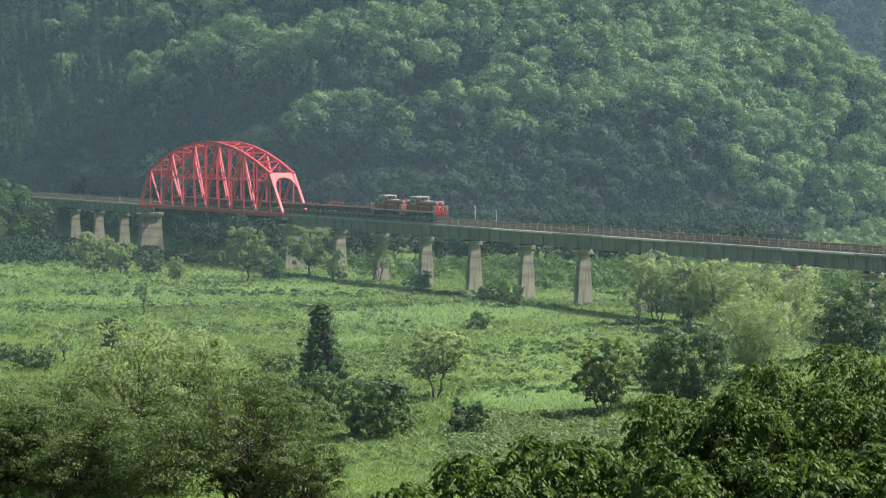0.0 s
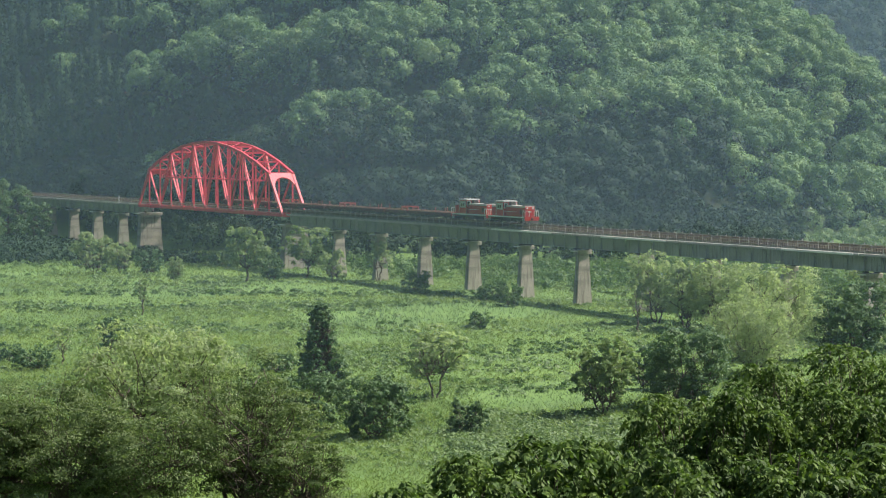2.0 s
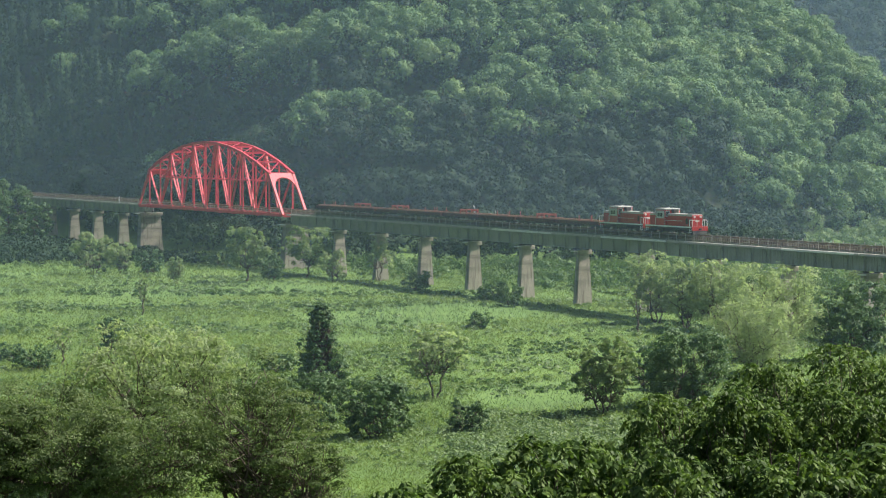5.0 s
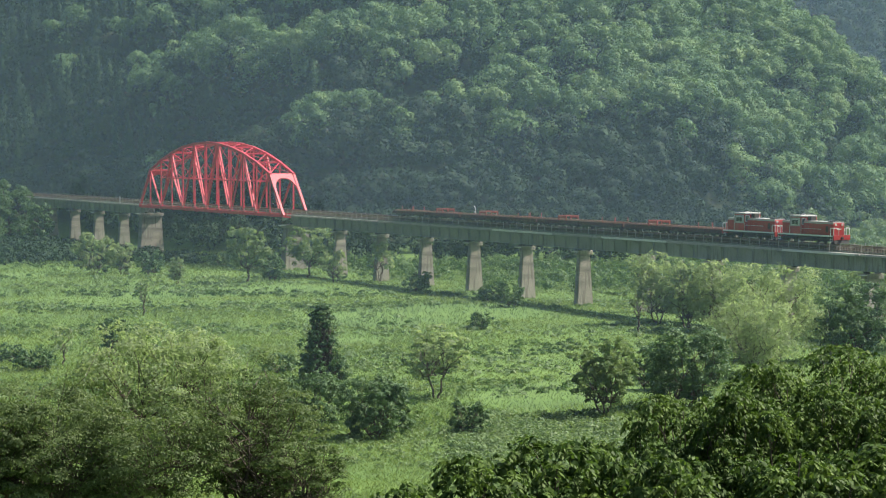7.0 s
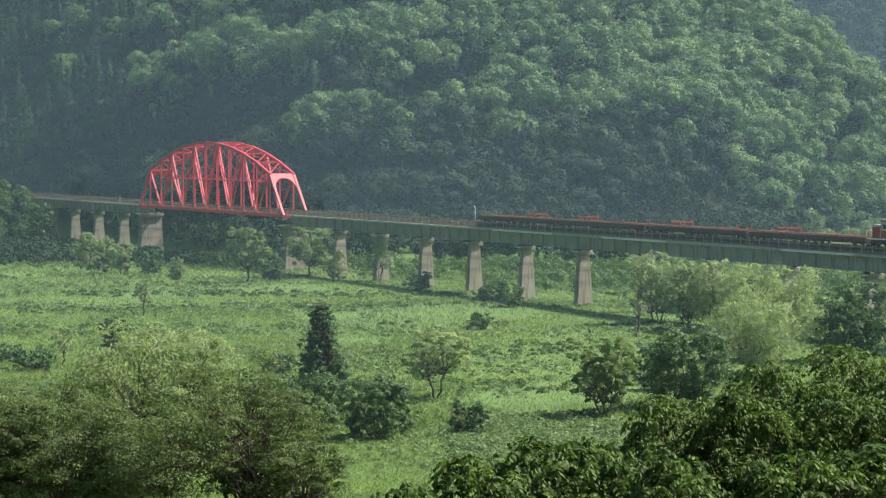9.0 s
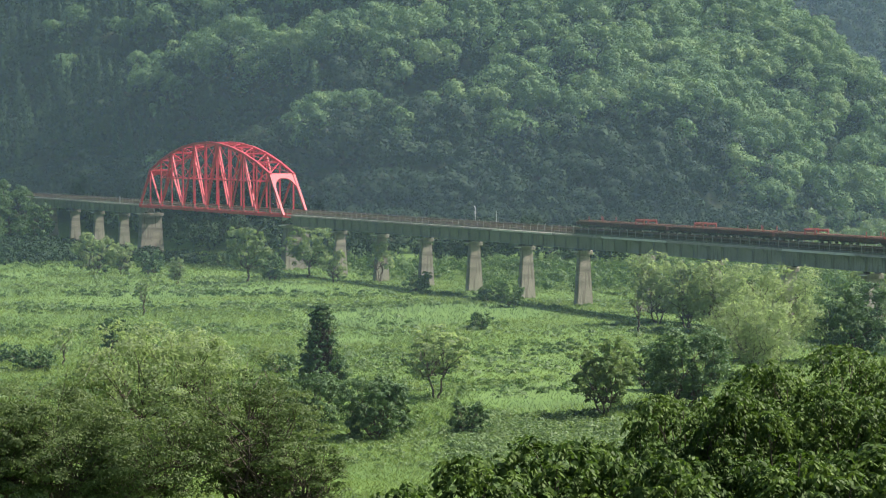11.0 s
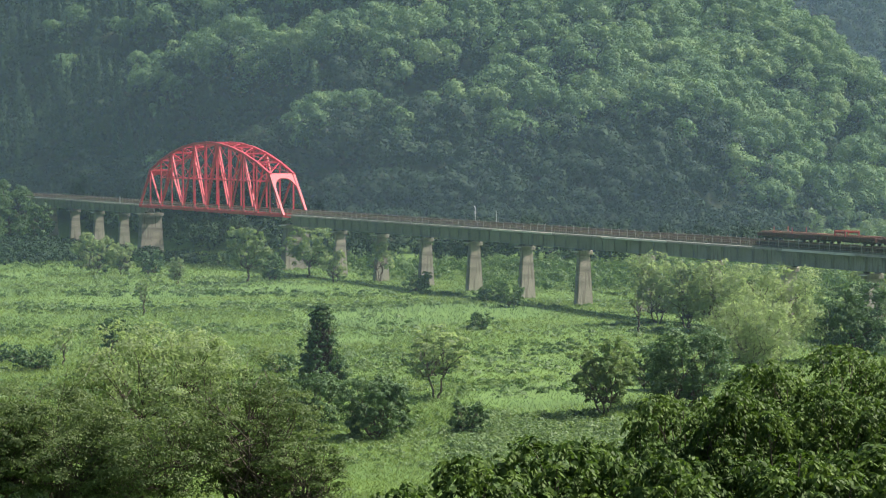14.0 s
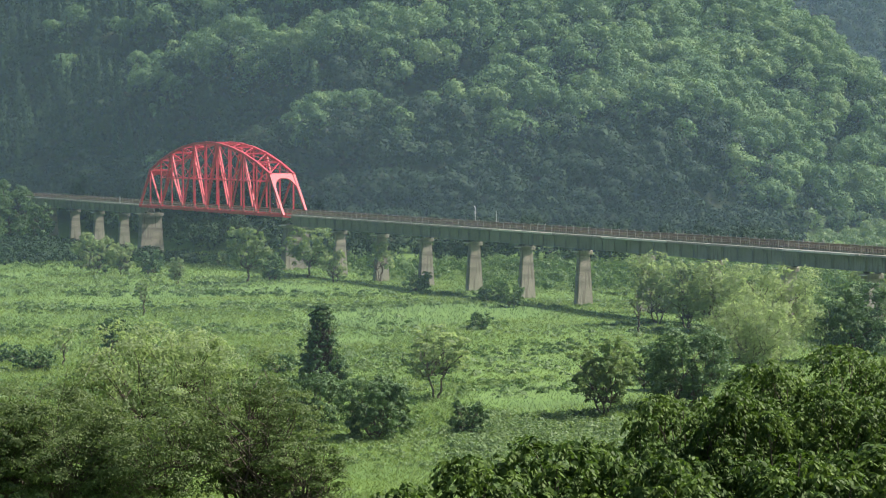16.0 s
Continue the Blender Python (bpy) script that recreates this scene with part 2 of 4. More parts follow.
def ground():
    xs = np.unique(np.concatenate([np.linspace(-4500, -300, 22), np.arange(-300, 300.1, 6.0), np.linspace(300, 4500, 22)]))
    ys = np.unique(np.concatenate([np.linspace(-1500, -40, 14), np.arange(-40, 900, 6.0), np.linspace(900, 2000, 40), np.linspace(2000, 4800, 10)]))
    gx, gy = np.meshgrid(xs, ys)
    v = np.stack([gx, gy, land(gx, gy)], -1).reshape(-1, 3)
    w, h = len(xs), len(ys)
    i = np.arange(w * h).reshape(h, w)
    f = np.stack([i[:-1, :-1], i[:-1, 1:], i[1:, 1:], i[1:, :-1]], -1).reshape(-1, 4)
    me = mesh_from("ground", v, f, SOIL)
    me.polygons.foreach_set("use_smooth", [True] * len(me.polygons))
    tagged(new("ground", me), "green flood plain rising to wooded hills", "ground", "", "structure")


ground()


# ---- grass and weeds of the flood plain ----
def spread(rng, count, y0, y1, power=1.0, edge=0.20):
    """Places on the plain, thinning with the distance."""
    u = rng.random(count)
    y = y0 * (y1 / y0) ** u if power == 1.0 else (y0 ** power + u * (y1 ** power - y0 ** power)) ** (1 / power)
    x = (rng.random(count) * 2 - 1) * edge * y
    return x, y


def field(x, y, s, seed):
    """Smooth patches between -1 and 1."""
    r = np.random.default_rng(seed)
    out = np.zeros_like(x)
    for k in range(7):
        a, p, q = r.random() * 6.28, r.random() * 6.28, s * (0.5 + r.random() * 1.3)
        out += np.sin((x * math.cos(a) * 0.7 + y * math.sin(a)) / q + p)
    return out / 3.2


def blades(name, label, mat, count, y0, y1, tall, wide, seed, keep, lean=0.35, power=1.0):
    rng = np.random.default_rng(seed)
    x, y = spread(rng, count, y0, y1, power)
    k = keep(x, y, rng)
    x, y = x[k], y[k]
    n = len(x)
    h = tall * (0.6 + 0.7 * rng.random(n)) * (1 + 0.35 * field(x, y, 11.0, seed + 5))
    w = wide * (0.7 + 0.6 * rng.random(n)) * np.clip(y / 260, 0.6, 1.5)
    base = np.stack([x, y, land(x, y) - 0.05], -1)
    a = rng.random(n) * 6.283
    side = np.stack([np.cos(a), np.sin(a), np.zeros(n)], -1) * w[:, None] / 2
    tip = np.stack([rng.normal(size=n) * lean, rng.normal(size=n) * lean, np.ones(n)], -1) * h[:, None]
    v = np.stack([base - side, base + side, base + tip], 1)
    v2 = np.stack([base, base + tip + side * 0.6, base + tip - side * 0.6], 1)
    v = np.where((rng.random(n) < 0.5)[:, None, None], v, v2)
    tagged(new(name, mesh_from(name, v.reshape(-1, 3), np.arange(n * 3).reshape(-1, 3), mat)), label, "grass", "", "stuff")


def reed_patch(x, y):
    return field(x, y, 10.0, 41)


blades("meadow_grass", "tall bright green meadow grass on the flood plain", MEADOW, 330000, 135, 600, 0.42, 0.15, 3,
       lambda x, y, r: reed_patch(x, y) < 0.45 + 0.3 * r.random(len(x)), 1.1)
blades("reed_grass", "bluish green reeds in patches on the flood plain", REED, 130000, 140, 560, 0.55, 0.10, 4,
       lambda x, y, r: reed_patch(x, y) > 0.22 + 0.4 * r.random(len(x)), 0.6)


def weeds(name, label, count, y0, y1, seed, keep, size, leaves, mat=None):
    """Low broad-leaved clumps, many of them in one mesh."""
    rng = np.random.default_rng(seed)
    x, y = spread(rng, count, y0, y1)
    k = keep(x, y, rng)
    x, y = x[k], y[k]
    n = len(x)
    r = size * (0.5 + rng.random(n))
    c = np.repeat(np.stack([x, y, land(x, y) + r * 0.25], -1), leaves, 0)
    rr = np.repeat(r, leaves)[:, None]
    d = unit(rng.normal(size=(n * leaves, 3)))
    d[:, 2] = np.abs(d[:, 2])
    p = c + d * rr * np.array((1.3, 1.3, 0.75)) * (0.7 + 0.35 * rng.random((n * leaves, 1)))
    s = 0.26 * (0.6 + 0.8 * rng.random(n * leaves)) * np.clip(np.repeat(y, leaves) / 280, 0.6, 1.5)
    v = leaf_quads(p, d + rng.normal(size=p.shape) * 0.6 + np.array((0, 0, 0.5)), s * 1.3, s, rng)
    tagged(new(name, mesh_from(name, v, quads(len(p)), mat or WEED)), label, "weeds", "", "stuff")


weeds("meadow_weeds", "dark broad-leaved weeds in low clumps", 8500, 150, 560, 8,
      lambda x, y, r: field(x * 0.4, y, 6.0, 77) > 0.1 + 0.7 * r.random(len(x)), 0.42, 36)
weeds("meadow_tufts", "soft green tufts of broad-leaved weeds in the grass", 11000, 150, 540, 9,
      lambda x, y, r: field(x * 0.5, y, 5.0, 53) > -0.2 + 0.9 * r.random(len(x)), 0.40, 22, PALE_WEED)
weeds("pale_weeds", "pale large-leaved creeper over low weeds", 6000, 196, 250, 12,
      lambda x, y, r: (x > 1) & (x < 17) & (field(x, y, 5.0, 31) > -0.5 + 0.9 * r.random(len(x))), 0.62, 40, PALE_WEED)


# ---- woods ----
def woods(name, label, mat, x, y, rng, width, height, leaves, leaf, conifer=False, trunk=True):
    """A far wood in one mesh: every crown has lobes of its own, an uneven outline and gaps."""
    n = len(x)
    z = land(x, y)
    pts, face, size = [], [], []
    for i in range(n):
        w, h = width * (0.65 + 0.7 * rng.random()), height * (0.75 + 0.5 * rng.random())
        m = int(leaves * (w / width) ** 1.5)
        if conifer:
            u = rng.random(m) ** 0.7
            a = rng.random(m) * 6.283
            r = w * 0.5 * u * (0.75 + 0.25 * np.sin(u * 38)) * (0.8 + 0.3 * rng.random(m))
            d = np.stack([np.cos(a), np.sin(a), np.full(m, 0.35)], -1)
            p = np.stack([x[i] + r * np.cos(a), y[i] + r * np.sin(a), z[i] + h * (1 - 0.88 * u)], -1)
        else:
            k = int(rng.integers(8, 13))
            ld = unit(rng.normal(size=(k, 3)) * np.array((1, 1, 0.7)) + np.array((0, 0, 0.45)))
            lc = ld * np.array((0.33 * w, 0.33 * w, 0.30 * h)) * (0.75 + 0.4 * rng.random((k, 1)))
            lr = w * (0.15 + 0.12 * rng.random(k))
            which = rng.choice(k, m, p=lr ** 2 / (lr ** 2).sum())
            d = unit(rng.normal(size=(m, 3)) * 0.75 + ld[which] * 0.55 + np.array((0, 0, 0.25)))
            deep = np.where(rng.random(m) < 0.25, 0.55 + 0.3 * rng.random(m), 0.90 + 0.22 * rng.random(m))
            p = lc[which] + d * (lr[which] * deep)[:, None] * np.array((1.1, 1.1, 0.9))
            p = p + np.array((x[i], y[i], z[i] + h * 0.52))
        pts.append(p)
        face.append(d)
        size.append(np.full(m, leaf) * (0.55 + 0.9 * rng.random(m)) * (1.0 if conifer else np.where(deep < 0.88, 1.7, 1.0)))
    p, d, s = np.concatenate(pts), np.concatenate(face), np.concatenate(size)
    v = leaf_quads(p, d + rng.normal(size=p.shape) * 0.22, s * 1.3, s * 1.0, rng).reshape(-1, 4, 3)[:, 1:]
    return tagged(new(name, mesh_from(name, v, np.arange(len(p) * 3).reshape(-1, 3), mat)), label, "forest", "", "stuff")


def scatter(rng, x0, x1, y0, y1, step):
    gx, gy = np.meshgrid(np.arange(x0, x1, step), np.arange(y0, y1, step))
    gx = gx + (np.arange(gx.shape[0]) % 2)[:, None] * step / 2
    x = gx.ravel() + rng.normal(size=gx.size) * step * 0.30
    y = gy.ravel() + rng.normal(size=gx.size) * step * 0.30
    return x, y


def beside(x, y):
    """How far a place lies behind the railway line."""
    return 0.8937 * (x + 3.2) + 0.4487 * (y - 448.5)


def hill_woods():
    rng = np.random.default_rng(21)
    x, y = scatter(rng, -215, 190, 540, 980, 6.6)
    k = (y > foot(x) + 1) & ((beside(x, y) > 12) | (y > 688)) & (np.abs(x) < 0.200 * y + 8) & (land(x, y) < 26.8 + 0.0591 * y + 7)
    x, y = x[k], y[k]
    inward = y - foot(x)
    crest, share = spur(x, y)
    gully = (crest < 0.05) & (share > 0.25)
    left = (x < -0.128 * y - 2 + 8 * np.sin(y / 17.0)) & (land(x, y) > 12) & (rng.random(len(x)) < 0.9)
    # more cedars in the gullies, their dark colour in place of shade
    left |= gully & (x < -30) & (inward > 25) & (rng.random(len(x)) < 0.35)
    # the dark leaf colour stands in for shade at the foot and in gullies
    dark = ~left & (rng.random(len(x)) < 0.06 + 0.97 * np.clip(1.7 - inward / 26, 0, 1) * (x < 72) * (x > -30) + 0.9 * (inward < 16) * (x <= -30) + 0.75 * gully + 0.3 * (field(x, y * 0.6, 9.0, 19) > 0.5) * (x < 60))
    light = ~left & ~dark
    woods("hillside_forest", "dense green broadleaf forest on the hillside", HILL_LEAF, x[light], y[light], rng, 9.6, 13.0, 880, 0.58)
    woods("dark_forest", "dark green forest low on the hillside and in gullies, shade put into its leaf colour", PAINTED_SHADE_LEAF, x[dark], y[dark], rng, 9.4, 10.0, 620, 0.72)
    woods("conifer_forest", "dark cedar plantation high on the hillside, also standing in for gully shade", CONIFER_LEAF, x[left], y[left], rng, 6.5, 17.0, 700, 0.78, True)
    # low growth that closes the ground under the crowns, crown shade in its colour
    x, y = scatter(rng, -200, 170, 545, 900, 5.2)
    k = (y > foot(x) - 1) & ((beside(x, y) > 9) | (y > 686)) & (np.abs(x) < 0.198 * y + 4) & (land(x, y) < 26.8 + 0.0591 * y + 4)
    woods("forest_undergrowth", "undergrowth below the forest crowns, coloured dark for their shade", PAINTED_SHADE_LEAF, x[k], y[k], rng, 7.0, 4.5, 80, 1.15)
    # the farther range's shade is put into its leaf colour
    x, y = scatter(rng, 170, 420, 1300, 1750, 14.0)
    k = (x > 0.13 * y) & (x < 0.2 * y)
    woods("far_forest", "distant hazy forest on the farther range, leaves coloured dark for shade", PAINTED_SHADE_LEAF, x[k], y[k], rng, 17.0, 14.0, 300, 2.2)
    # undergrowth along the foot of the hill
    x, y = scatter(rng, -135, 135, 500, 700, 4.4)
    k = (np.abs(beside(x, y)) > 6) & (np.abs(x) < 0.2 * y + 5) & (y < foot(x) + 4) & ((y > foot(x) - 46 + 5 * np.sin(x / 11.0)) | ((x < -38) & (y > 520))) & (rng.random(len(x)) < 0.75)
    x, y = x[k], y[k]
    x2, y2 = scatter(rng, -24, 78, 425, 498, 4.0)
    k2 = (beside(x2, y2) > 4) & (field(x2 * 0.7, y2, 6.0, 91) > -0.7 + 0.8 * rng.random(len(x2)))
    woods("pier_scrub", "rounded green scrub behind the piers", WEED, x2[k2], y2[k2], rng, 4.6, 2.8, 170, 0.38)
    # thicket near hill and bridge end gets dark leaves as painted shade
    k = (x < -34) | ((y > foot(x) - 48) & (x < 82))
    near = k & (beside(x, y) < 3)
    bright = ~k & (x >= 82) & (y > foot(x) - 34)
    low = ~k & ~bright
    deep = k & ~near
    woods("bank_thicket", "low green thicket along the foot of the hill", WEED, x[low], y[low], rng, 4.2, 2.6, 190, 0.42)
    woods("sunny_thicket", "tall sunlit green thicket at the foot of the hill", PALE_WEED, x[bright], y[bright], rng, 5.0, 4.6, 300, 0.42)
    woods("dark_thicket", "dark thicket behind the bridge end, shade put into its leaf colour", PAINTED_SHADE_LEAF, x[deep], y[deep], rng, 5.8, 8.0, 260, 0.55)
    woods("low_thicket", "low scrub before the bridge end, coloured dark as shade", PAINTED_SHADE_LEAF, x[near], y[near], rng, 4.5, 1.8, 150, 0.45)


hill_woods()


# ---- the railway line ----
START, ALONG, TURN = Vector((-3.2, 448.5, 0)), Vector((0.4487, -0.8937, 0)), -63.34
SPAN, RAIL_Z = 19.6, 12.65
TRUSS_FROM, TRUSS_LEN, PANELS = -151.2, 89.4, 12


def on_line(s, z=0.0, turned=0.0):
    """A pose on the line, s metres along it: x runs with the trains, y across to the far side."""
    p = START + ALONG * s
    return pose(p.x, p.y, z, 0, 0, TURN + turned)


def line_ground(s):
    p = START + ALONG * s
    return float(land(p.x, p.y))


def pier(s, half_base, half_top, thick_base, thick_top, top, cap, label):
    th = tagged(empty("bridge_pier", on_line(s, line_ground(s) - 0.4)), label, "pier", "viaduct piers")
    h = top - line_ground(s) + 0.4
    bm = taper(bmesh.new(), -thick_base, thick_base, -half_base, half_base, 0, h - 0.7, thick_top, half_top)
    bmesh.ops.bevel(bm, geom=[e for e in bm.edges if abs(e.verts[0].co.z - e.verts[1].co.z) > 1], offset=0.12, segments=2, affect="EDGES")
    part("shaft", bm, CONCRETE, th)
    part("cap", box(bmesh.new(), -cap * 0.62, cap * 0.62, -half_top - 0.35, half_top + 0.35, h - 0.7, h, 0.06), CONCRETE, th)
    for y in (-0.95, 0.95):
        part("bearing", box(bmesh.new(), -0.45, 0.45, y - 0.25, y + 0.25, h, h + 0.32, 0.03), BLACK_GEAR, th, "dark steel bearing")
    part("inspection_ledge", box(bmesh.new(), -cap * 0.62 + 0.1, cap * 0.62 - 0.1, -half_top - 1.0, -half_top - 0.36, h - 0.25, h - 0.12), GALVANISED, th, "pale inspection ledge")
    return th


def deck_span(s0, s1, z0=9.0):
    """One plate girder span with walkways, sleepers and railings."""
    L = s1 - s0 - 0.25
    th = tagged(empty("girder_span", on_line(s0 + 0.12)), "grey-green steel plate girder span on concrete piers", "bridge span", "viaduct spans")
    for y in (-0.95, 0.95):
        bm = box(bmesh.new(), 0, L, y - 0.02, y + 0.02, z0 + 0.3, 11.85)
        box(bm, 0, L, y - 0.22, y + 0.22, z0 + 0.26, z0 + 0.31)
        box(bm, 0, L, y - 0.22, y + 0.22, 11.84, 11.89)
        part("girder", bm, GIRDER_PAINT, th)
        k = 5
        for i in range(k + 1):
            x = 0.1 + (L - 0.2) * i / k
            f = -1 if y < 0 else 1
            part("stiffener", box(bmesh.new(), x - 0.04, x + 0.04, min(y, y + f * 0.21), max(y, y + f * 0.21), z0 + 0.31, 11.84), GIRDER_PAINT, th)
    for i in range(6):
        x = 0.3 + (L - 0.6) * i / 5
        for f in (-0.93, 0.93):
            part("cross_brace", beam(bmesh.new(), (x, -f, z0 + 0.5), (x, f, 11.7), 0.09, 0.09), GIRDER_PAINT, th)
    bm = bmesh.new()
    for i in range(int(L / 0.6)):
        box(bm, 0.15 + i * 0.6, 0.37 + i * 0.6, -1.3, 1.3, 11.90, 12.425)
    tagged(part("sleepers", bm, SLEEPER, th, "close row of dark wooden sleepers"), kind="stuff")
    for f in (-1, 1):
        a, b = sorted((f * 1.32, f * 2.15))
        part("walkway", box(bmesh.new(), 0, L, a, b, 11.58, 11.66, 0.01), WALKWAY, th, "grey walkway plates")
        part("edge_beam", box(bmesh.new(), 0, L, f * 2.10 - 0.05, f * 2.10 + 0.05, 11.36, 11.575), WALKWAY, th)
        for i in range(6):
            x = 0.4 + (L - 0.8) * i / 5
            part("bracket", beam(bmesh.new(), (x, f * 1.0, 10.8), (x, f * 2.05, 11.5), 0.07, 0.09), GIRDER_PAINT, th)
    return th


POST_MESH = None


def railing(s0, s1, f):
    L = s1 - s0
    th = tagged(empty("railing", on_line(s0)), "rusty steel handrail along the bridge walkway", "railing", "bridge railings")
    m = POST_MESH
    n = max(2, round(L / 2.4))
    for i in range(n):
        piece("post", m, th, pose(0.4 + i * L / n, f * 2.12, 11.66))
    for z in (12.12, 12.62):
        part("rail", box(bmesh.new(), 0, L, f * 2.12 - 0.02, f * 2.12 + 0.02, z - 0.018, z + 0.018), RAILING, th)
    return th


def viaduct():
    global POST_MESH
    bm = box(bmesh.new(), -0.03, 0.03, -0.03, 0.03, 0, 1.25)
    POST_MESH = bpy.data.meshes.new("post")
    bm.to_mesh(POST_MESH)
    bm.free()
    POST_MESH.materials.append(RAILING)
    t0, t1 = TRUSS_FROM, TRUSS_FROM + TRUSS_LEN
    stops = [t1 + 0.3] + [SPAN * n for n in range(-2, 13)]
    for a, b in zip(stops, stops[1:]):
        deck_span(a, b)
        railing(a, b, -1)
        railing(a, b, 1)
    for n in range(-2, 13):
        pier(SPAN * n, 1.55, 1.0, 0.68, 0.5, 8.95, 1.2, "tapered weathered concrete bridge pier standing in the meadow")
    left = [t0 - 0.3 - SPAN * k for k in range(0, 6)]
    for b, a in zip(left, left[1:]):
        deck_span(a, b)
        railing(a, b, -1)
        railing(a, b, 1)
        pier(a, 1.6, 1.05, 0.75, 0.6, 8.95, 1.3, "tapered weathered concrete bridge pier by the wooded bank")
    for s in (t0 - 0.2, t1 + 0.2):
        pier(s, 3.1, 2.5, 1.3, 1.0, 9.6, 2.4, "broad streaked concrete pier carrying the truss end")
    for y in (-0.55, 0.55):
        bm = box(bmesh.new(), 0, 500, y - 0.035, y + 0.035, RAIL_Z - 0.05, RAIL_Z)
        box(bm, 0, 500, y - 0.012, y + 0.012, RAIL_Z - 0.14, RAIL_Z - 0.05)
        box(bm, 0, 500, y - 0.065, y + 0.065, RAIL_Z - 0.22, RAIL_Z - 0.14)
        th = tagged(empty("track_rail", on_line(-255)), "long brown steel running rail on sleepers", "rail", "running rails")
        part("rail_bar", bm, RAIL_STEEL, th)
    # bright cable covers on the walkway's edge
    for a, b in ((31.0, 52.0), (68.5, 88.0), (119.0, 136.0)):
        th = tagged(empty("cable_cover", on_line(a)), "pale metal cable cover along the walkway edge", "cable cover", "cable covers")
        part("cover", box(bmesh.new(), 0, b - a, -2.32, -2.17, 11.36, 11.66, 0.02), WHITE_PAINT, th)
    # trackside posts on the far walkway
    for s, h, kind in ((16.2, 3.4, 1), (24.3, 3.0, 0)):
        th = tagged(empty("trackside_post", on_line(s, 11.66)), "slim grey trackside post on the walkway", "post", "trackside posts")
        part("pole", rod(bmesh.new(), (0, 2.0, 0), (0, 2.0, h), 0.055), WALKWAY, th)
        if kind:
            part("signal_box", box(bmesh.new(), -0.14, 0.14, 1.86, 2.14, h - 1.3, h - 0.75, 0.04), WALKWAY, th)
            part("arm", beam(bmesh.new(), (0, 2.0, h - 0.3), (-0.5, 2.0, h + 0.2), 0.08, 0.08), WALKWAY, th)
    th = tagged(empty("distance_marker", on_line(t0 - 17, 11.66)), "small white marker post on the walkway", "marker post")
    part("board", box(bmesh.new(), -0.12, 0.12, -2.0, -1.9, 0, 1.7, 0.02), WHITE_PAINT, th)


viaduct()


# ---- the red truss ----
def truss():
    th = tagged(empty("truss_bridge", on_line(TRUSS_FROM)), "red steel curved-chord through truss bridge span", "truss bridge")
    step, z0, half = TRUSS_LEN / PANELS, 11.4, 2.7

    def top(i):
        return z0 + 8.7 + 6.6 * (1 - ((i - 6) / 5) ** 2)

    for y in (-half, half):
        for i in range(PANELS):
            part("bottom_chord", beam(bmesh.new(), (i * step, y, z0), ((i + 1) * step, y, z0), 0.45, 0.62), RED_PAINT, th)
        for i in range(1, PANELS - 1):
            part("top_chord", beam(bmesh.new(), (i * step, y, top(i)), ((i + 1) * step, y, top(i + 1)), 0.46, 0.52), RED_PAINT, th)
        part("end_post", beam(bmesh.new(), (0, y, z0), (step, y, top(1)), 0.48, 0.56), RED_PAINT, th)
        part("end_post", beam(bmesh.new(), (PANELS * step, y, z0), ((PANELS - 1) * step, y, top(PANELS - 1)), 0.48, 0.56), RED_PAINT, th)
        for i in range(1, PANELS):
            part("vertical", beam(bmesh.new(), (i * step, y, z0), (i * step, y, top(i)), 0.30, 0.30), RED_PAINT, th)
            if 1 < i < PANELS - 2:
                part("mid_strut", beam(bmesh.new(), (i * step, y, z0 + 7.0), ((i + 1) * step, y, z0 + 7.0), 0.13, 0.16), RED_PAINT, th)
            if i < PANELS - 1:
                a, b = ((i, top(i)), (i + 1, z0)) if i % 2 else ((i, z0), (i + 1, top(i + 1)))
                part("diagonal", beam(bmesh.new(), (a[0] * step, y, a[1]), (b[0] * step, y, b[1]), 0.34, 0.36), RED_PAINT, th)
            g = 0.75
            part("gusset_plate", box(bmesh.new(), i * step - g, i * step + g, y - 0.27, y + 0.27, z0 - 0.25, z0 + 0.7, 0.05), RED_PAINT, th)
            part("gusset_plate", box(bmesh.new(), i * step - 0.5, i * step + 0.5, y - 0.27, y + 0.27, top(i) - 0.65, top(i) + 0.2, 0.05), RED_PAINT, th)
    for i in range(1, PANELS):
        x, t = i * step, top(i)
        part("top_strut", beam(bmesh.new(), (x, -half, t), (x, half, t), 0.32, 0.36), RED_PAINT, th)
        if 1 < i < PANELS - 1:
            zs = z0 + 7.0
            part("sway_strut", beam(bmesh.new(), (x, -half, zs), (x, half, zs), 0.24, 0.24), RED_PAINT, th)
            for f in (-1, 1):
                part("sway_brace", beam(bmesh.new(), (x, -half * f, zs), (x, half * f, t), 0.13, 0.13), RED_PAINT, th)
        if i < PANELS - 1:
            for f in (-1, 1):
                part("lateral_brace", beam(bmesh.new(), (x, -half * f, t), (x + step, half * f, top(i + 1)), 0.14, 0.16), RED_PAINT, th)
    for i in range(PANELS + 1):
        part("floor_beam", box(bmesh.new(), i * step - 0.15, i * step + 0.15, -half + 0.24, half - 0.24, z0 - 0.42, z0 - 0.1), RED_PAINT, th)
    for y in (-0.75, 0.75):
        part("stringer", box(bmesh.new(), 0, TRUSS_LEN, y - 0.1, y + 0.1, z0 - 0.095, 11.885), RED_PAINT, th)
    bm = bmesh.new()
    for i in range(int(TRUSS_LEN / 0.6)):
        box(bm, 0.1 + i * 0.6, 0.32 + i * 0.6, -1.25, 1.25, 11.89, 12.425)
    tagged(part("sleepers", bm, SLEEPER, th, "close row of dark wooden sleepers"), kind="stuff")
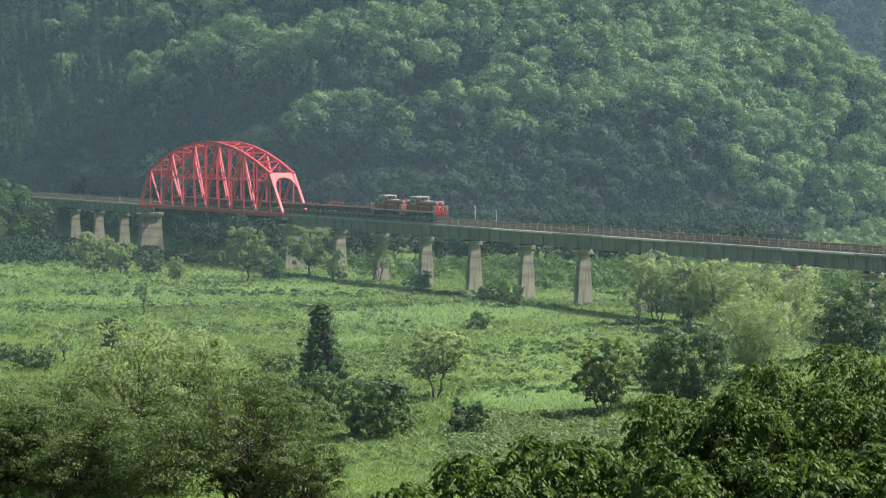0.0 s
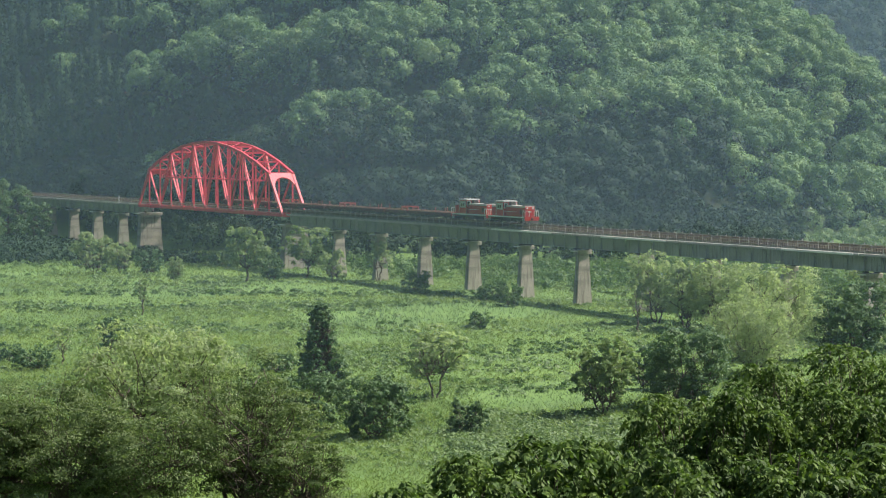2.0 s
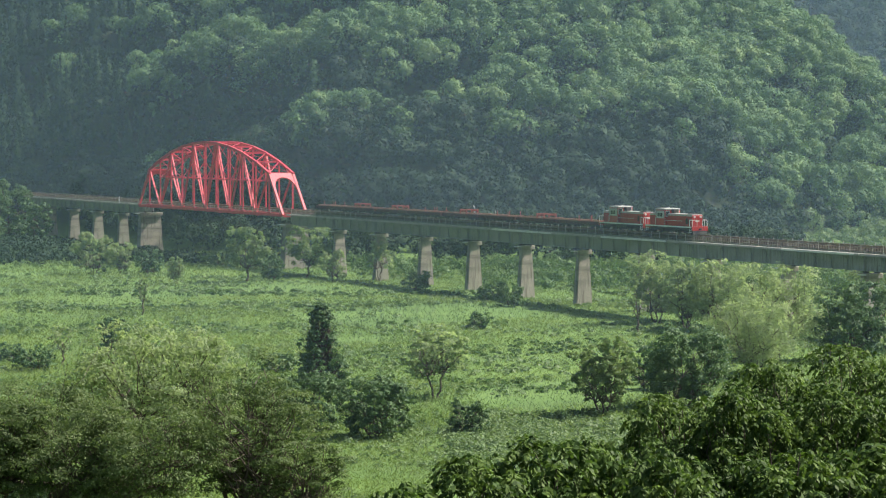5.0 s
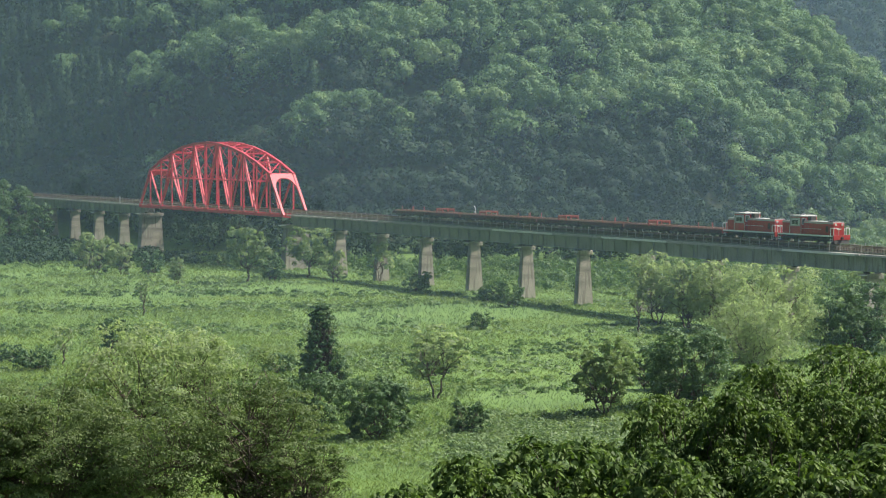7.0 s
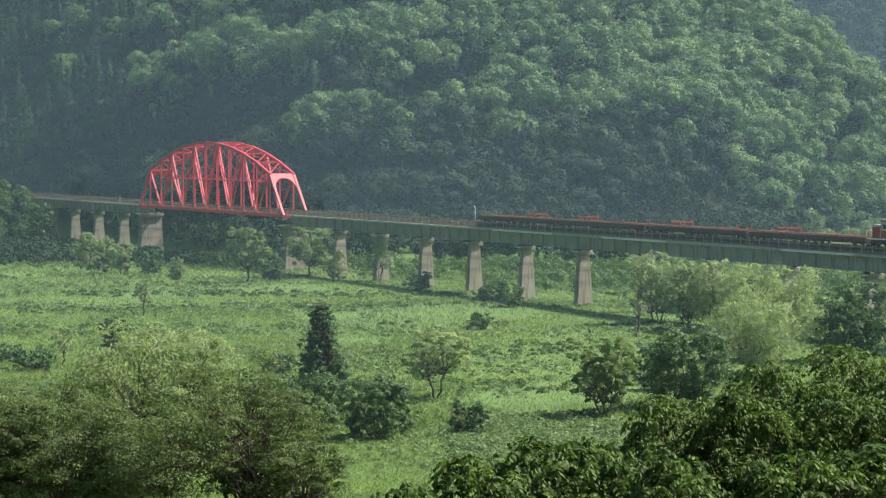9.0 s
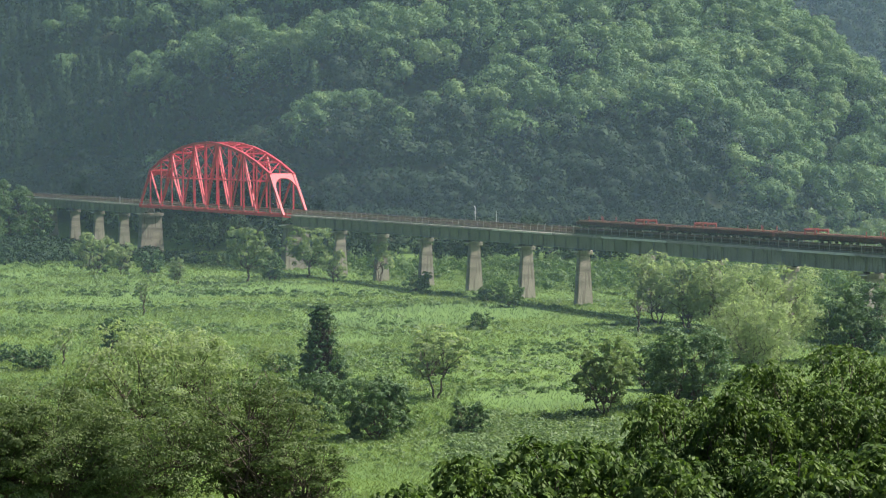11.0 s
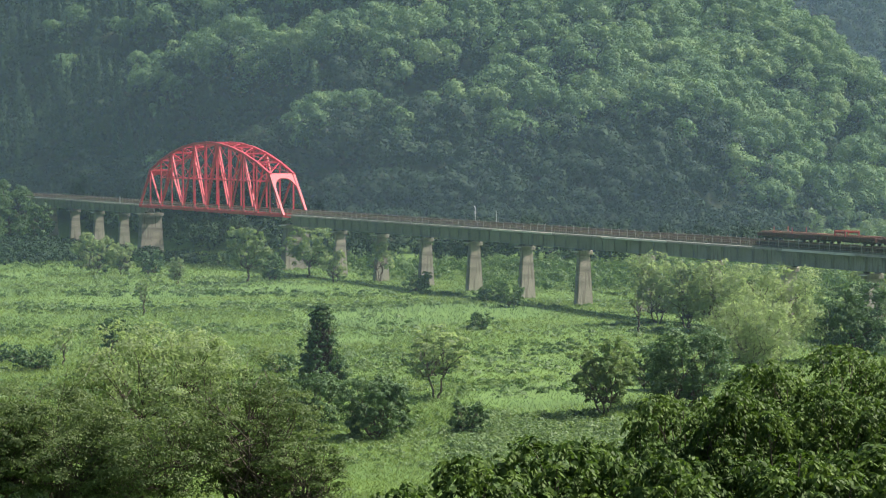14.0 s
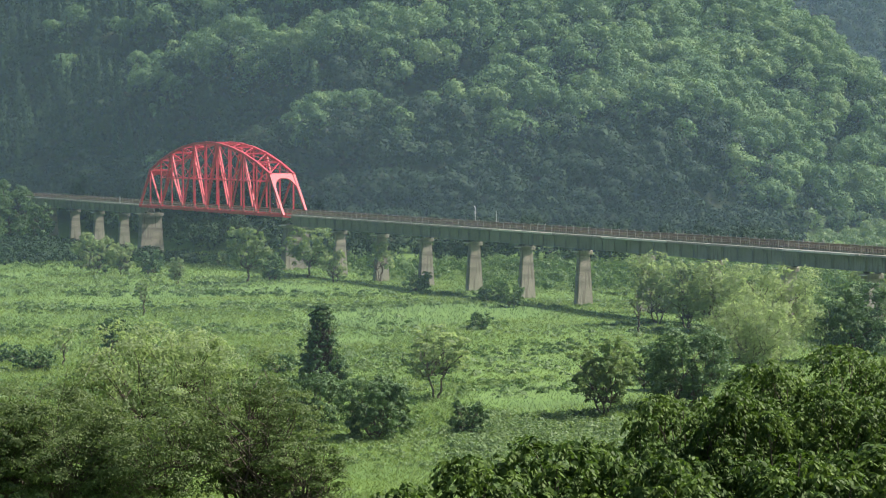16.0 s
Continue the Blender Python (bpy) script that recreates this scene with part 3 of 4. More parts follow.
    # arched portals in the plane of the end posts
    for e, i in ((0, 1), (PANELS, PANELS - 1)):
        foot_p, head = Vector((e * step, 0, z0)), Vector((i * step, 0, top(i)))
        d = (foot_p - head).normalized()
        nrm = d.cross(Vector((0, 1, 0)))
        bm = bmesh.new()
        rows = []
        n = 16
        for k in range(n + 1):
            u = -1 + 2 * k / n
            yy = u * (half - 0.15)
            drop = 1.3 + 4.0 * (1 - math.sqrt(max(0.0, 1 - min(1, abs(u) / 0.985) ** 2.6)))
            rows.append([bm.verts.new(head + d * w + Vector((0, yy, 0)) + nrm * o) for w, o in ((0.05, -0.16), (drop, -0.16), (drop, 0.16), (0.05, 0.16))])
        for a, b in zip(rows, rows[1:]):
            for k in range(4):
                bm.faces.new((a[k], b[k], b[(k + 1) % 4], a[(k + 1) % 4]))
        bm.faces.new(rows[0])
        bm.faces.new(rows[-1][::-1])
        bmesh.ops.recalc_face_normals(bm, faces=bm.faces)
        part("portal", bm, RED_PAINT, th, "red portal plate with an arched opening")
    for f in (-1, 1):
        y = f * (half + 0.32)
        for z in (12.0, 12.5):
            part("handrail", box(bmesh.new(), 0.5, TRUSS_LEN - 0.5, y - 0.03, y + 0.03, z - 0.04, z + 0.04), WALKWAY if z < 12.3 else RAILING, th)
        for k in range(36):
            x = 0.9 + k * 2.5
            part("handrail_post", box(bmesh.new(), x - 0.035, x + 0.035, y - 0.035, y + 0.035, 11.72, 12.55), RAILING, th)


truss()


# ---- the train ----
def locomotive():
    """Front at x = 0, rails at z = 0."""
    th = tagged(empty("locomotive"), "vermilion diesel locomotive with grey roof and white handrails", "locomotive", "two locomotives")
    part("frame", box(bmesh.new(), -13.75, -0.4, -1.38, 1.38, 0.92, 1.22, 0.03), BLACK_GEAR, th)
    for y in (-1.41, 1.41):
        part("sill_stripe", box(bmesh.new(), -13.7, -0.45, y - 0.02, y + 0.02, 1.04, 1.24), WHITE_PAINT, th, "white sill stripe")
    for a, b, h, n in ((-8.05, -0.95, 3.0, "long_hood"), (-13.2, -10.75, 2.95, "short_hood")):
        hood = part(n, box(bmesh.new(), a, b, -0.95, 0.95, 1.22, h, 0.10), LOCO_RED, th)
        part("hood_top", box(bmesh.new(), a + 0.05, b - 0.05, -0.9, 0.9, h + 0.002, h + 0.10, 0.045), LOCO_GREY, hood, "grey hood top")
        part("white_edge", box(bmesh.new(), a + 0.02, b - 0.02, -0.955, 0.955, h - 0.22, h - 0.04), LOCO_GREY, hood, "pale grey upper edge")
        k = 5 if n == "long_hood" else 2
        for f in (-0.965, 0.965):
            for i in range(k):
                x = a + (b - a) * (i + 0.5) / k
                part("side_door", box(bmesh.new(), x - 0.5, x + 0.5, f - 0.02, f + 0.02, 1.45, 2.5, 0.015), LOCO_RED, hood)
    rad = part("radiator", box(bmesh.new(), -2.9, -1.5, -0.98, 0.98, 1.6, 2.5, 0.02), BLACK_GEAR, th, "dark radiator louvres")
    for i in range(6):
        z = 1.7 + i * 0.13
        part("louvre", box(bmesh.new(), -2.85, -1.55, -1.01, 1.01, z, z + 0.05), BLACK_GEAR, rad)
    part("radiator_fan", rod(bmesh.new(), (-2.2, 0, 3.1), (-2.2, 0, 3.22), 0.75, 20), BLACK_GEAR, th)
    cab = part("cab", box(bmesh.new(), -10.72, -8.08, -1.4, 1.4, 1.24, 3.62, 0.06), LOCO_RED, th)
    part("cab_roof", box(bmesh.new(), -10.85, -7.95, -1.42, 1.42, 3.62, 3.86, 0.10), LOCO_GREY, cab, "rounded grey cab roof")
    part("roof_fan", rod(bmesh.new(), (-9.4, 0, 3.86), (-9.4, 0, 4.0), 0.3, 12), LOCO_GREY, cab)
    for f in (-1.41, 1.41):
        w = part("side_window", box(bmesh.new(), -10.2, -8.6, f - 0.02, f + 0.02, 2.45, 3.25, 0.02), WHITE_PAINT, cab, "pale window frame")
        for a in (-10.12, -9.36):
            part("pane", box(bmesh.new(), a, a + 0.68, f - 0.03, f + 0.03, 2.53, 3.17), PANE, w)
        part("side_panel", box(bmesh.new(), -10.66, -8.14, f - 0.012, f + 0.012, 2.30, 3.5), LOCO_GREY, cab, "pale grey cab side panel")
    for x in (-10.74, -8.06):
        for y in (-1.15, 0.55):
            w = part("end_window", box(bmesh.new(), x - 0.03, x + 0.03, y - 0.08, y + 0.68, 2.55, 3.48, 0.02), WHITE_PAINT, cab, "white window frame")
            part("pane", box(bmesh.new(), x - 0.04, x + 0.04, y, y + 0.6, 2.64, 3.40), PANE, w)
    part("exhaust_stack", box(bmesh.new(), -7.7, -6.9, -0.45, 0.45, 3.11, 3.75, 0.06), BLACK_GEAR, th, "black exhaust stack")
    for x in (-0.93, -13.22):
        f = 1 if x > -5 else -1
        for y in (-0.55, 0.55):
            lamp = part("headlight", rod(bmesh.new(), (x, y, 2.72), (x + f * 0.10, y, 2.72), 0.16, 14), WHITE_PAINT, th)
            part("lens", rod(bmesh.new(), (x + f * 0.101, y, 2.72), (x + f * 0.115, y, 2.72), 0.12, 14), LENS, lamp)
        part("number_bar", box(bmesh.new(), x - 0.02, x + 0.02, -0.35, 0.35, 2.02, 2.16), WHITE_PAINT, th)
        e = x + f * 0.62
        part("end_beam", box(bmesh.new(), e - 0.1, e + 0.1, -1.4, 1.4, 0.62, 1.3, 0.03), LOCO_RED, th)
        part("coupler", box(bmesh.new(), min(e, e + f * 0.42), max(e, e + f * 0.42), -0.16, 0.16, 0.72, 1.02, 0.04), BLACK_GEAR, th)
        part("snow_plough", taper(bmesh.new(), e - 0.16, e + 0.16, -1.25, 1.25, 0.12, 0.6, 0.05, 1.25), BLACK_GEAR, th)
        for y in (-1.33, 1.33):
            bm = bmesh.new()
            for dx in (0, -0.75 * f):
                rod(bm, (e + dx, y, 1.2), (e + dx, y, 2.25), 0.05, 6)
            rod(bm, (e, y, 2.25), (e - 0.75 * f, y, 2.25), 0.05, 6)
            rod(bm, (e, y, 2.25), (e, y * 0.35, 2.25), 0.035, 6)
            rod(bm, (e, y * 0.35, 2.25), (e, y * 0.35, 1.2), 0.035, 6)
            part("handrail", bm, WHITE_PAINT, th, "white end handrail")
            bm = bmesh.new()
            for z in (0.35, 0.68):
                box(bm, e - 0.55 * f - 0.2, e - 0.55 * f + 0.2, y - 0.14, y + 0.14, z, z + 0.05)
            rod(bm, (e - 0.3 * f, y, 0.35), (e - 0.3 * f, y, 1.2), 0.03, 6)
            rod(bm, (e - 0.8 * f, y, 0.35), (e - 0.8 * f, y, 1.2), 0.03, 6)
            part("step", bm, WHITE_PAINT, th, "white entrance steps")
    for a, b in ((-10.8, -10.75), (-8.05, -8.0)):
        for y in (-1.36, 1.36):
            part("grab_rail", rod(bmesh.new(), (a, y, 1.3), (a, y, 2.4), 0.03, 6), WHITE_PAINT, th)
    for y in (-1.34, 1.34):
        part("side_rail", rod(bmesh.new(), (-7.9, y, 2.05), (-3.2, y, 2.05), 0.022, 6), WHITE_PAINT, th)
    part("fuel_tank", box(bmesh.new(), -8.6, -5.4, -1.2, 1.2, 0.32, 0.9, 0.08), BLACK_GEAR, th)
    for cx, k in ((-3.2, 3), (-11.2, 2)):
        bogie = part("bogie", box(bmesh.new(), cx - 0.9 * k, cx + 0.9 * k, -1.05, 1.05, 0.45, 0.8, 0.05), BLACK_GEAR, th)
        for i in range(k):
            x = cx + (i - (k - 1) / 2) * 1.75
            for y in (-0.6, 0.6):
                part("wheel", rod(bmesh.new(), (x, y - 0.065, 0.43), (x, y + 0.065, 0.43), 0.43, 20), BLACK_GEAR, bogie)
    return th


def flat_wagon():
    th = tagged(empty("flat_wagon"), "red-brown flat wagon with stakes, loaded with rails", "wagon", "flat wagons")
    L = 14.1
    part("underframe", box(bmesh.new(), -L + 0.3, -0.3, -1.2, 1.2, 0.72, 1.0, 0.03), WAGON_BROWN, th)
    for y in (-1.26, 1.26):
        part("side_sill", box(bmesh.new(), -L + 0.25, -0.25, y - 0.05, y + 0.05, 0.62, 1.12, 0.02), WAGON_BROWN, th)
        for i in range(7):
            x = -1.2 - i * (L - 2.4) / 6
            part("stake_pocket", box(bmesh.new(), x - 0.08, x + 0.08, y - 0.09, y + 0.09, 0.66, 1.16), BLACK_GEAR, th)
    for x in (-0.25, -L + 0.25):
        f = 1 if x > -5 else -1
        part("end_sill", box(bmesh.new(), x - 0.1, x + 0.1, -1.3, 1.3, 0.62, 1.15, 0.03), WAGON_BROWN, th)
        part("coupler", box(bmesh.new(), min(x, x + f * 0.35), max(x, x + f * 0.35), -0.14, 0.14, 0.72, 0.98), BLACK_GEAR, th)
    for i in range(5):
        x = -1.4 - i * (L - 2.8) / 4
        part("bolster", box(bmesh.new(), x - 0.12, x + 0.12, -1.15, 1.15, 1.005, 1.17), WAGON_BROWN, th)
    for cx in (-2.4, -L + 2.4):
        b = part("bogie", box(bmesh.new(), cx - 1.25, cx + 1.25, -1.0, 1.0, 0.38, 0.66, 0.05), BLACK_GEAR, th)
        for dx in (-0.85, 0.85):
            for y in (-0.6, 0.6):
                part("wheel", rod(bmesh.new(), (cx + dx, y - 0.06, 0.40), (cx + dx, y + 0.06, 0.40), 0.40, 18), BLACK_GEAR, b)
    part("brake_gear", box(bmesh.new(), -L / 2 - 1.5, -L / 2 + 1.2, -0.6, 0.6, 0.35, 0.70, 0.05), BLACK_GEAR, th)
    return th


def rail_load(rack_at, stakes_at):
    """Long rails that lie over two wagons, with the clamp rack that holds them."""
    th = tagged(empty("rail_load"), "rust-orange long rails under a red clamp rack", "rail load", "rail loads")
    for y in (-1.0, -0.7, -0.4, 0.4, 0.7, 1.0):
        bm = box(bmesh.new(), -27.6, -1.0, y - 0.035, y + 0.035, 1.30, 1.36)
        box(bm, -27.6, -1.0, y - 0.012, y + 0.012, 1.20, 1.30)
        box(bm, -27.6, -1.0, y - 0.065, y + 0.065, 1.17, 1.20)
        part("loaded_rail", bm, LOAD_RAIL, th)
    bm = bmesh.new()
    for x in (rack_at, rack_at - 2.4):
        for y in (-1.15, 1.15):
            box(bm, x - 0.09, x + 0.09, y - 0.09, y + 0.09, 1.13, 2.0)
        box(bm, x - 0.09, x + 0.09, -1.15, 1.15, 1.85, 2.0)
    for y in (-1.15, 1.15):
        box(bm, rack_at - 2.4, rack_at, y - 0.07, y + 0.07, 1.60, 1.86)
    part("clamp_rack", bm, RACK_RED, th, "red clamp rack")
    for x in stakes_at:
        for y in (-1.22, 1.22):
            part("stake", box(bmesh.new(), x - 0.05, x + 0.05, y - 0.05, y + 0.05, 1.13, 2.05), RACK_RED, th, "red side stake")
    return th


TRAIN = []
_loco = locomotive()
TRAIN.append((_loco, 0.0))
TRAIN.append((copy_thing(_loco, Matrix()), 14.15))
_wagon = flat_wagon()
for _i in range(4):
    _back = 28.3 + _i * 28.6
    for _k in (0, 1):
        TRAIN.append((_wagon if _i + _k == 0 else copy_thing(_wagon, Matrix()), _back + _k * 14.2))
    TRAIN.append((rail_load(-18.5 if _i < 3 else -7.0, (-2.6, -6.5) if _i < 3 else (-19.5, -24.0)), _back))


# ---- trees ----
def limbs(bm, rng, path, r0, r1, sides=7):
    """A bent tapered limb through the points of path."""
    rings = []
    for i, p in enumerate(path):
        t = (path[min(i + 1, len(path) - 1)] - path[max(i - 1, 0)]).normalized()
        a = t.orthogonal().normalized()
        b = t.cross(a)
        r = r0 + (r1 - r0) * i / (len(path) - 1)
        rings.append([bm.verts.new(p + (a * math.cos(k * 6.2832 / sides) + b * math.sin(k * 6.2832 / sides)) * r) for k in range(sides)])
    for p, q in zip(rings, rings[1:]):
        for k in range(sides):
            bm.faces.new((p[k], p[(k + 1) % sides], q[(k + 1) % sides], q[k]))
    bm.faces.new(rings[-1])
    return bm


def bent(rng, a, b, sway, n=5):
    d = b - a
    return [a + d * (i / n) + Vector(rng.normal(size=3)) * sway * d.length * math.sin(math.pi * i / n) for i in range(n + 1)]


def tree(name, label, x, y, high, wide, mat, seed, leaves=2600, leaf=0.30, bare=0.22, lobes=14, stems=1, shape="round",
         hang=0.0, aspect=0.5, group="", category="tree", depth=1.0, fill=0.3, lobe=0.27, flat=0.75):
    """A tapered trunk with limbs and a crown of many leaves in lobes; the lobes sit at the limbs' ends."""
    rng = np.random.default_rng(seed)
    th = tagged(empty(name, pose(x, y, float(land(x, y)) - 0.1)), label, category, group)
    w = wide / 2
    ends, radii = [], []
    for i in range(lobes):
        if shape == "cone":
            u = (i + 0.5) / lobes
            a, r = i * 2.4 + rng.random(), w * min(1, (1 - u) ** 0.75 * 1.15, 0.55 + 2.2 * u) * 0.9 * (0.6 + 0.5 * rng.random())
            c = (r * math.cos(a), r * math.sin(a), high * (bare + (0.98 - bare) * u))
            rad = w * (0.26 + 0.12 * (1 - u))
        else:
            a, u = i * 2.4 + rng.random() * 0.8, (i + 0.5) / lobes
            zz = bare + (0.9 - bare) * (0.12 + 0.88 * u) * (0.85 + 0.15 * rng.random())
            fit_w = math.sqrt(max(0.05, 1 - ((zz - (bare + 1) / 2) / ((1.05 - bare) / 2)) ** 2)) if shape == "round" else (0.55 + 0.45 * math.sin(zz * 3.0))
            r = w * (0.96 - lobe) * fit_w * (0.55 + 0.5 * rng.random())
            c = (r * math.cos(a), r * math.sin(a) * depth, high * zz)
            rad = w * lobe * (1 + 0.6 * rng.random())
        rad = min(rad, high * 0.35)
        ends.append(np.array(c))
        radii.append(rad)
    bm = bmesh.new()
    girth = 0.020 * high + 0.03
    fork = high * (bare * 0.8 + 0.06)
    for k in range(stems):
        a = k * 6.2832 / max(stems, 1) + rng.random()
        off = Vector((math.cos(a), math.sin(a), 0)) * (0.25 * (stems > 1))
        head = Vector((math.cos(a), math.sin(a), 0)) * w * (0.22 if stems > 1 else 0.05) + Vector((0, 0, fork))
        limbs(bm, rng, bent(rng, off, head, 0.06), girth / math.sqrt(stems), girth * 0.72 / math.sqrt(stems))
        mine = [e for j, e in enumerate(ends) if j % stems == k]
        for e in mine:
            limbs(bm, rng, bent(rng, head, Vector(e), 0.09), girth * 0.42, girth * 0.10, 5)
            for _ in range(2):
                tip = Vector(e) + Vector(rng.normal(size=3)) * radii[0] * 0.6
                limbs(bm, rng, bent(rng, head.lerp(Vector(e), 0.6), tip, 0.1, 3), girth * 0.18, girth * 0.05, 4)
        if shape == "cone":
            limbs(bm, rng, bent(rng, head, Vector((0, 0, high * 0.93)), 0.01), girth * 0.7, girth * 0.12)
    part("trunk", bm, BARK, th)
    # leaves gather in clumps on the shells of the lobes
    share = np.array(radii) ** 2
    clumps = max(lobes * 5, leaves // (34 if flat > 0.5 else 60))
    host = rng.choice(lobes, clumps, p=share / share.sum())
    out = unit(rng.normal(size=(clumps, 3)) + np.array((0, 0, 0.30)))
    big = np.array(radii)[host][:, None]
    deep = np.where(rng.random((clumps, 1)) < fill, 0.35 + 0.5 * rng.random((clumps, 1)), 0.80 + 0.30 * rng.random((clumps, 1)))
    cc = np.array(ends)[host] + out * big * deep * np.array((1.0, 1.0, 0.82))
    which = rng.integers(0, clumps, leaves)
    d = unit(rng.normal(size=(leaves, 3)) + np.array((0, 0, 0.35)))
    rad = big[which] * (0.20 + 0.16 * rng.random((clumps, 1)))[which] * (1.0 if flat > 0.5 else 1.5)
    p = cc[which] + d * rad * (0.6 + 0.6 * rng.random((leaves, 1))) * np.array((1.15, 1.15, flat))
    if hang:
        p[:, 2] -= hang * big[which][:, 0] * rng.random(leaves) ** 2
    p[:, 2] = np.maximum(p[:, 2], 0.15)
    d = d * 0.6 + out[which] * 0.6
    s = leaf * (0.6 + 0.8 * rng.random(leaves))
    v = leaf_quads(p, d + rng.normal(size=p.shape) * 0.5 + np.array((0, 0, 0.3)), s * 1.3, s * 1.3 * aspect, rng, hang * 1.5)
    crown = new("crown", mesh_from("crown", v, quads(leaves), mat))
    crown.parent = th
    return th


tree("broadleaf_tree", "round green broadleaf tree standing on the meadow", -37.3, 457.4, 11.5, 9.5, ROUND_LEAF, 1, leaves=4200, leaf=0.42, bare=0.2, lobes=16)
tree("broadleaf_tree", "round green broadleaf tree standing on the meadow", -26.6, 472.6, 10.6, 10.9, ROUND_LEAF, 2, leaves=4200, leaf=0.42, bare=0.2, lobes=16)
tree("willow_tree", "pale grey-green willow with several stems", -20.5, 453.8, 7.1, 6.0, WILLOW_LEAF, 3, leaves=1867, leaf=0.42, bare=0.12, lobes=26, stems=3, lobe=0.2, fill=0.15, hang=0.2, aspect=0.45)
tree("willow_tree", "pale green multi-stemmed willow by the piers", -12.2, 461.1, 8.5, 7.6, WILLOW_LEAF, 4, leaves=1760, leaf=0.40, bare=0.3, lobes=12, stems=4, hang=0.2, aspect=0.4)
tree("willow_tree", "pale grey-green willow with several stems", -70.3, 482.6, 8.6, 10.9, WILLOW_LEAF, 5, leaves=4147, leaf=0.42, bare=0.12, lobes=26, stems=3, lobe=0.2, fill=0.15, hang=0.2, aspect=0.45)
tree("willow_tree", "pale grey-green willow with several stems", -64.9, 484.7, 7.1, 6.8, WILLOW_LEAF, 6, leaves=2135, leaf=0.42, bare=0.12, lobes=26, stems=3, lobe=0.2, fill=0.15, hang=0.2, aspect=0.45)
tree("dark_shrub", "dense dark green shrub tree on the flood plain", -58.8, 482.6, 5.1, 7.0, DARK_LEAF, 7, leaves=2019, leaf=0.42, bare=0.05, lobes=22, stems=2, lobe=0.2)
tree("willow_tree", "pale grey-green willow with several stems", -50.4, 453.8, 5.9, 3.8, WILLOW_LEAF, 8, leaves=1007, leaf=0.42, bare=0.12, lobes=26, stems=3, lobe=0.2, fill=0.15, hang=0.2, aspect=0.45)
tree("dark_shrub", "dense dark green shrub tree on the flood plain", -32.8, 461.1, 4.6, 5.0, DARK_LEAF, 9, leaves=1276, leaf=0.42, bare=0.05, lobes=22, stems=2, lobe=0.2)
tree("sapling", "thin sparse sapling in the meadow", -46.1, 368.6, 6.6, 2.8, WILLOW_LEAF, 10, leaves=420, leaf=0.30, bare=0.3, lobes=7)
tree("willow_tree", "pale grey-green willow with several stems", 31.8, 354.8, 10.7, 10.4, WILLOW_LEAF, 11, leaves=10235, leaf=0.29, bare=0.12, lobes=26, stems=3, lobe=0.24, fill=0.15, hang=0.2, aspect=0.45)
tree("willow_tree", "pale grey-green willow with several stems", 34.6, 341.0, 10.6, 6.4, WILLOW_LEAF, 12, leaves=6768, leaf=0.27, bare=0.12, lobes=26, stems=3, lobe=0.24, fill=0.15, hang=0.2, aspect=0.45)
tree("sapling", "thin sparse sapling in the meadow", 27.2, 334.0, 7.2, 2.8, WILLOW_LEAF, 13, leaves=420, leaf=0.30, bare=0.3, lobes=7)
tree("willow_tree", "pale grey-green willow with several stems", 38.8, 336.0, 11.3, 10.3, WILLOW_LEAF, 14, leaves=11982, leaf=0.27, bare=0.12, lobes=26, stems=3, lobe=0.24, fill=0.15, hang=0.2, aspect=0.45)
tree("willow_tree", "pale grey-green willow with several stems", 40.7, 292.8, 12.5, 13.1, WILLOW_LEAF, 15, leaves=19360, leaf=0.23, bare=0.12, lobes=26, stems=3, lobe=0.24, fill=0.15, hang=0.2, aspect=0.45)
tree("willow_tree", "pale grey-green willow with several stems", 35.4, 273.1, 9.5, 12.2, WILLOW_LEAF, 16, leaves=18035, leaf=0.22, bare=0.12, lobes=26, stems=3, lobe=0.24, fill=0.15, hang=0.2, aspect=0.45)
tree("dark_shrub", "dense dark green shrub tree on the flood plain", 50.2, 292.8, 11.0, 11.7, DARK_LEAF, 17, leaves=13909, leaf=0.30, bare=0.05, lobes=22, stems=2, lobe=0.2)
tree("willow_tree", "pale grey-green willow with several stems", 66.0, 361.6, 9.5, 10.2, WILLOW_LEAF, 18, leaves=8584, leaf=0.29, bare=0.12, lobes=26, stems=3, lobe=0.24, fill=0.15, hang=0.2, aspect=0.45)
tree("poplar_tree", "dark upright cone-shaped tree in the meadow", -12.8, 253.7, 9.6, 5.4, DARK_LEAF, 19, leaves=12000, leaf=0.25, bare=0.02, lobes=90, shape="cone")
tree("meadow_tree", "open-crowned pale tree with forked trunk in the meadow", -0.7, 249.2, 7.9, 8.1, WILLOW_LEAF, 20, leaves=5200, leaf=0.28, bare=0.32, lobes=26, stems=2, fill=0.1, lobe=0.2, flat=0.5)
tree("meadow_tree", "open-crowned tree with forked trunk in the meadow", 15.8, 233.9, 8.3, 7.6, ROUND_LEAF, 21, leaves=9000, leaf=0.26, bare=0.14, lobes=24, stems=3, fill=0.2, lobe=0.2)
tree("dark_shrub", "dense dark green shrub tree on the flood plain", 24.3, 239.8, 8.8, 9.6, DARK_LEAF, 22, leaves=13561, leaf=0.25, bare=0.05, lobes=22, stems=2, lobe=0.2)
tree("dark_shrub", "dense dark green shrub tree on the flood plain", 22.3, 259.5, 4.9, 5.5, DARK_LEAF, 23, leaves=3681, leaf=0.27, bare=0.05, lobes=22, stems=2, lobe=0.2)
tree("round_bush", "spreading dark green bush in tall grass", -5.9, 215.3, 6.1, 8.0, DARK_LEAF, 24, leaves=11297, leaf=0.22, bare=0.03, lobes=26, stems=4, lobe=0.2)
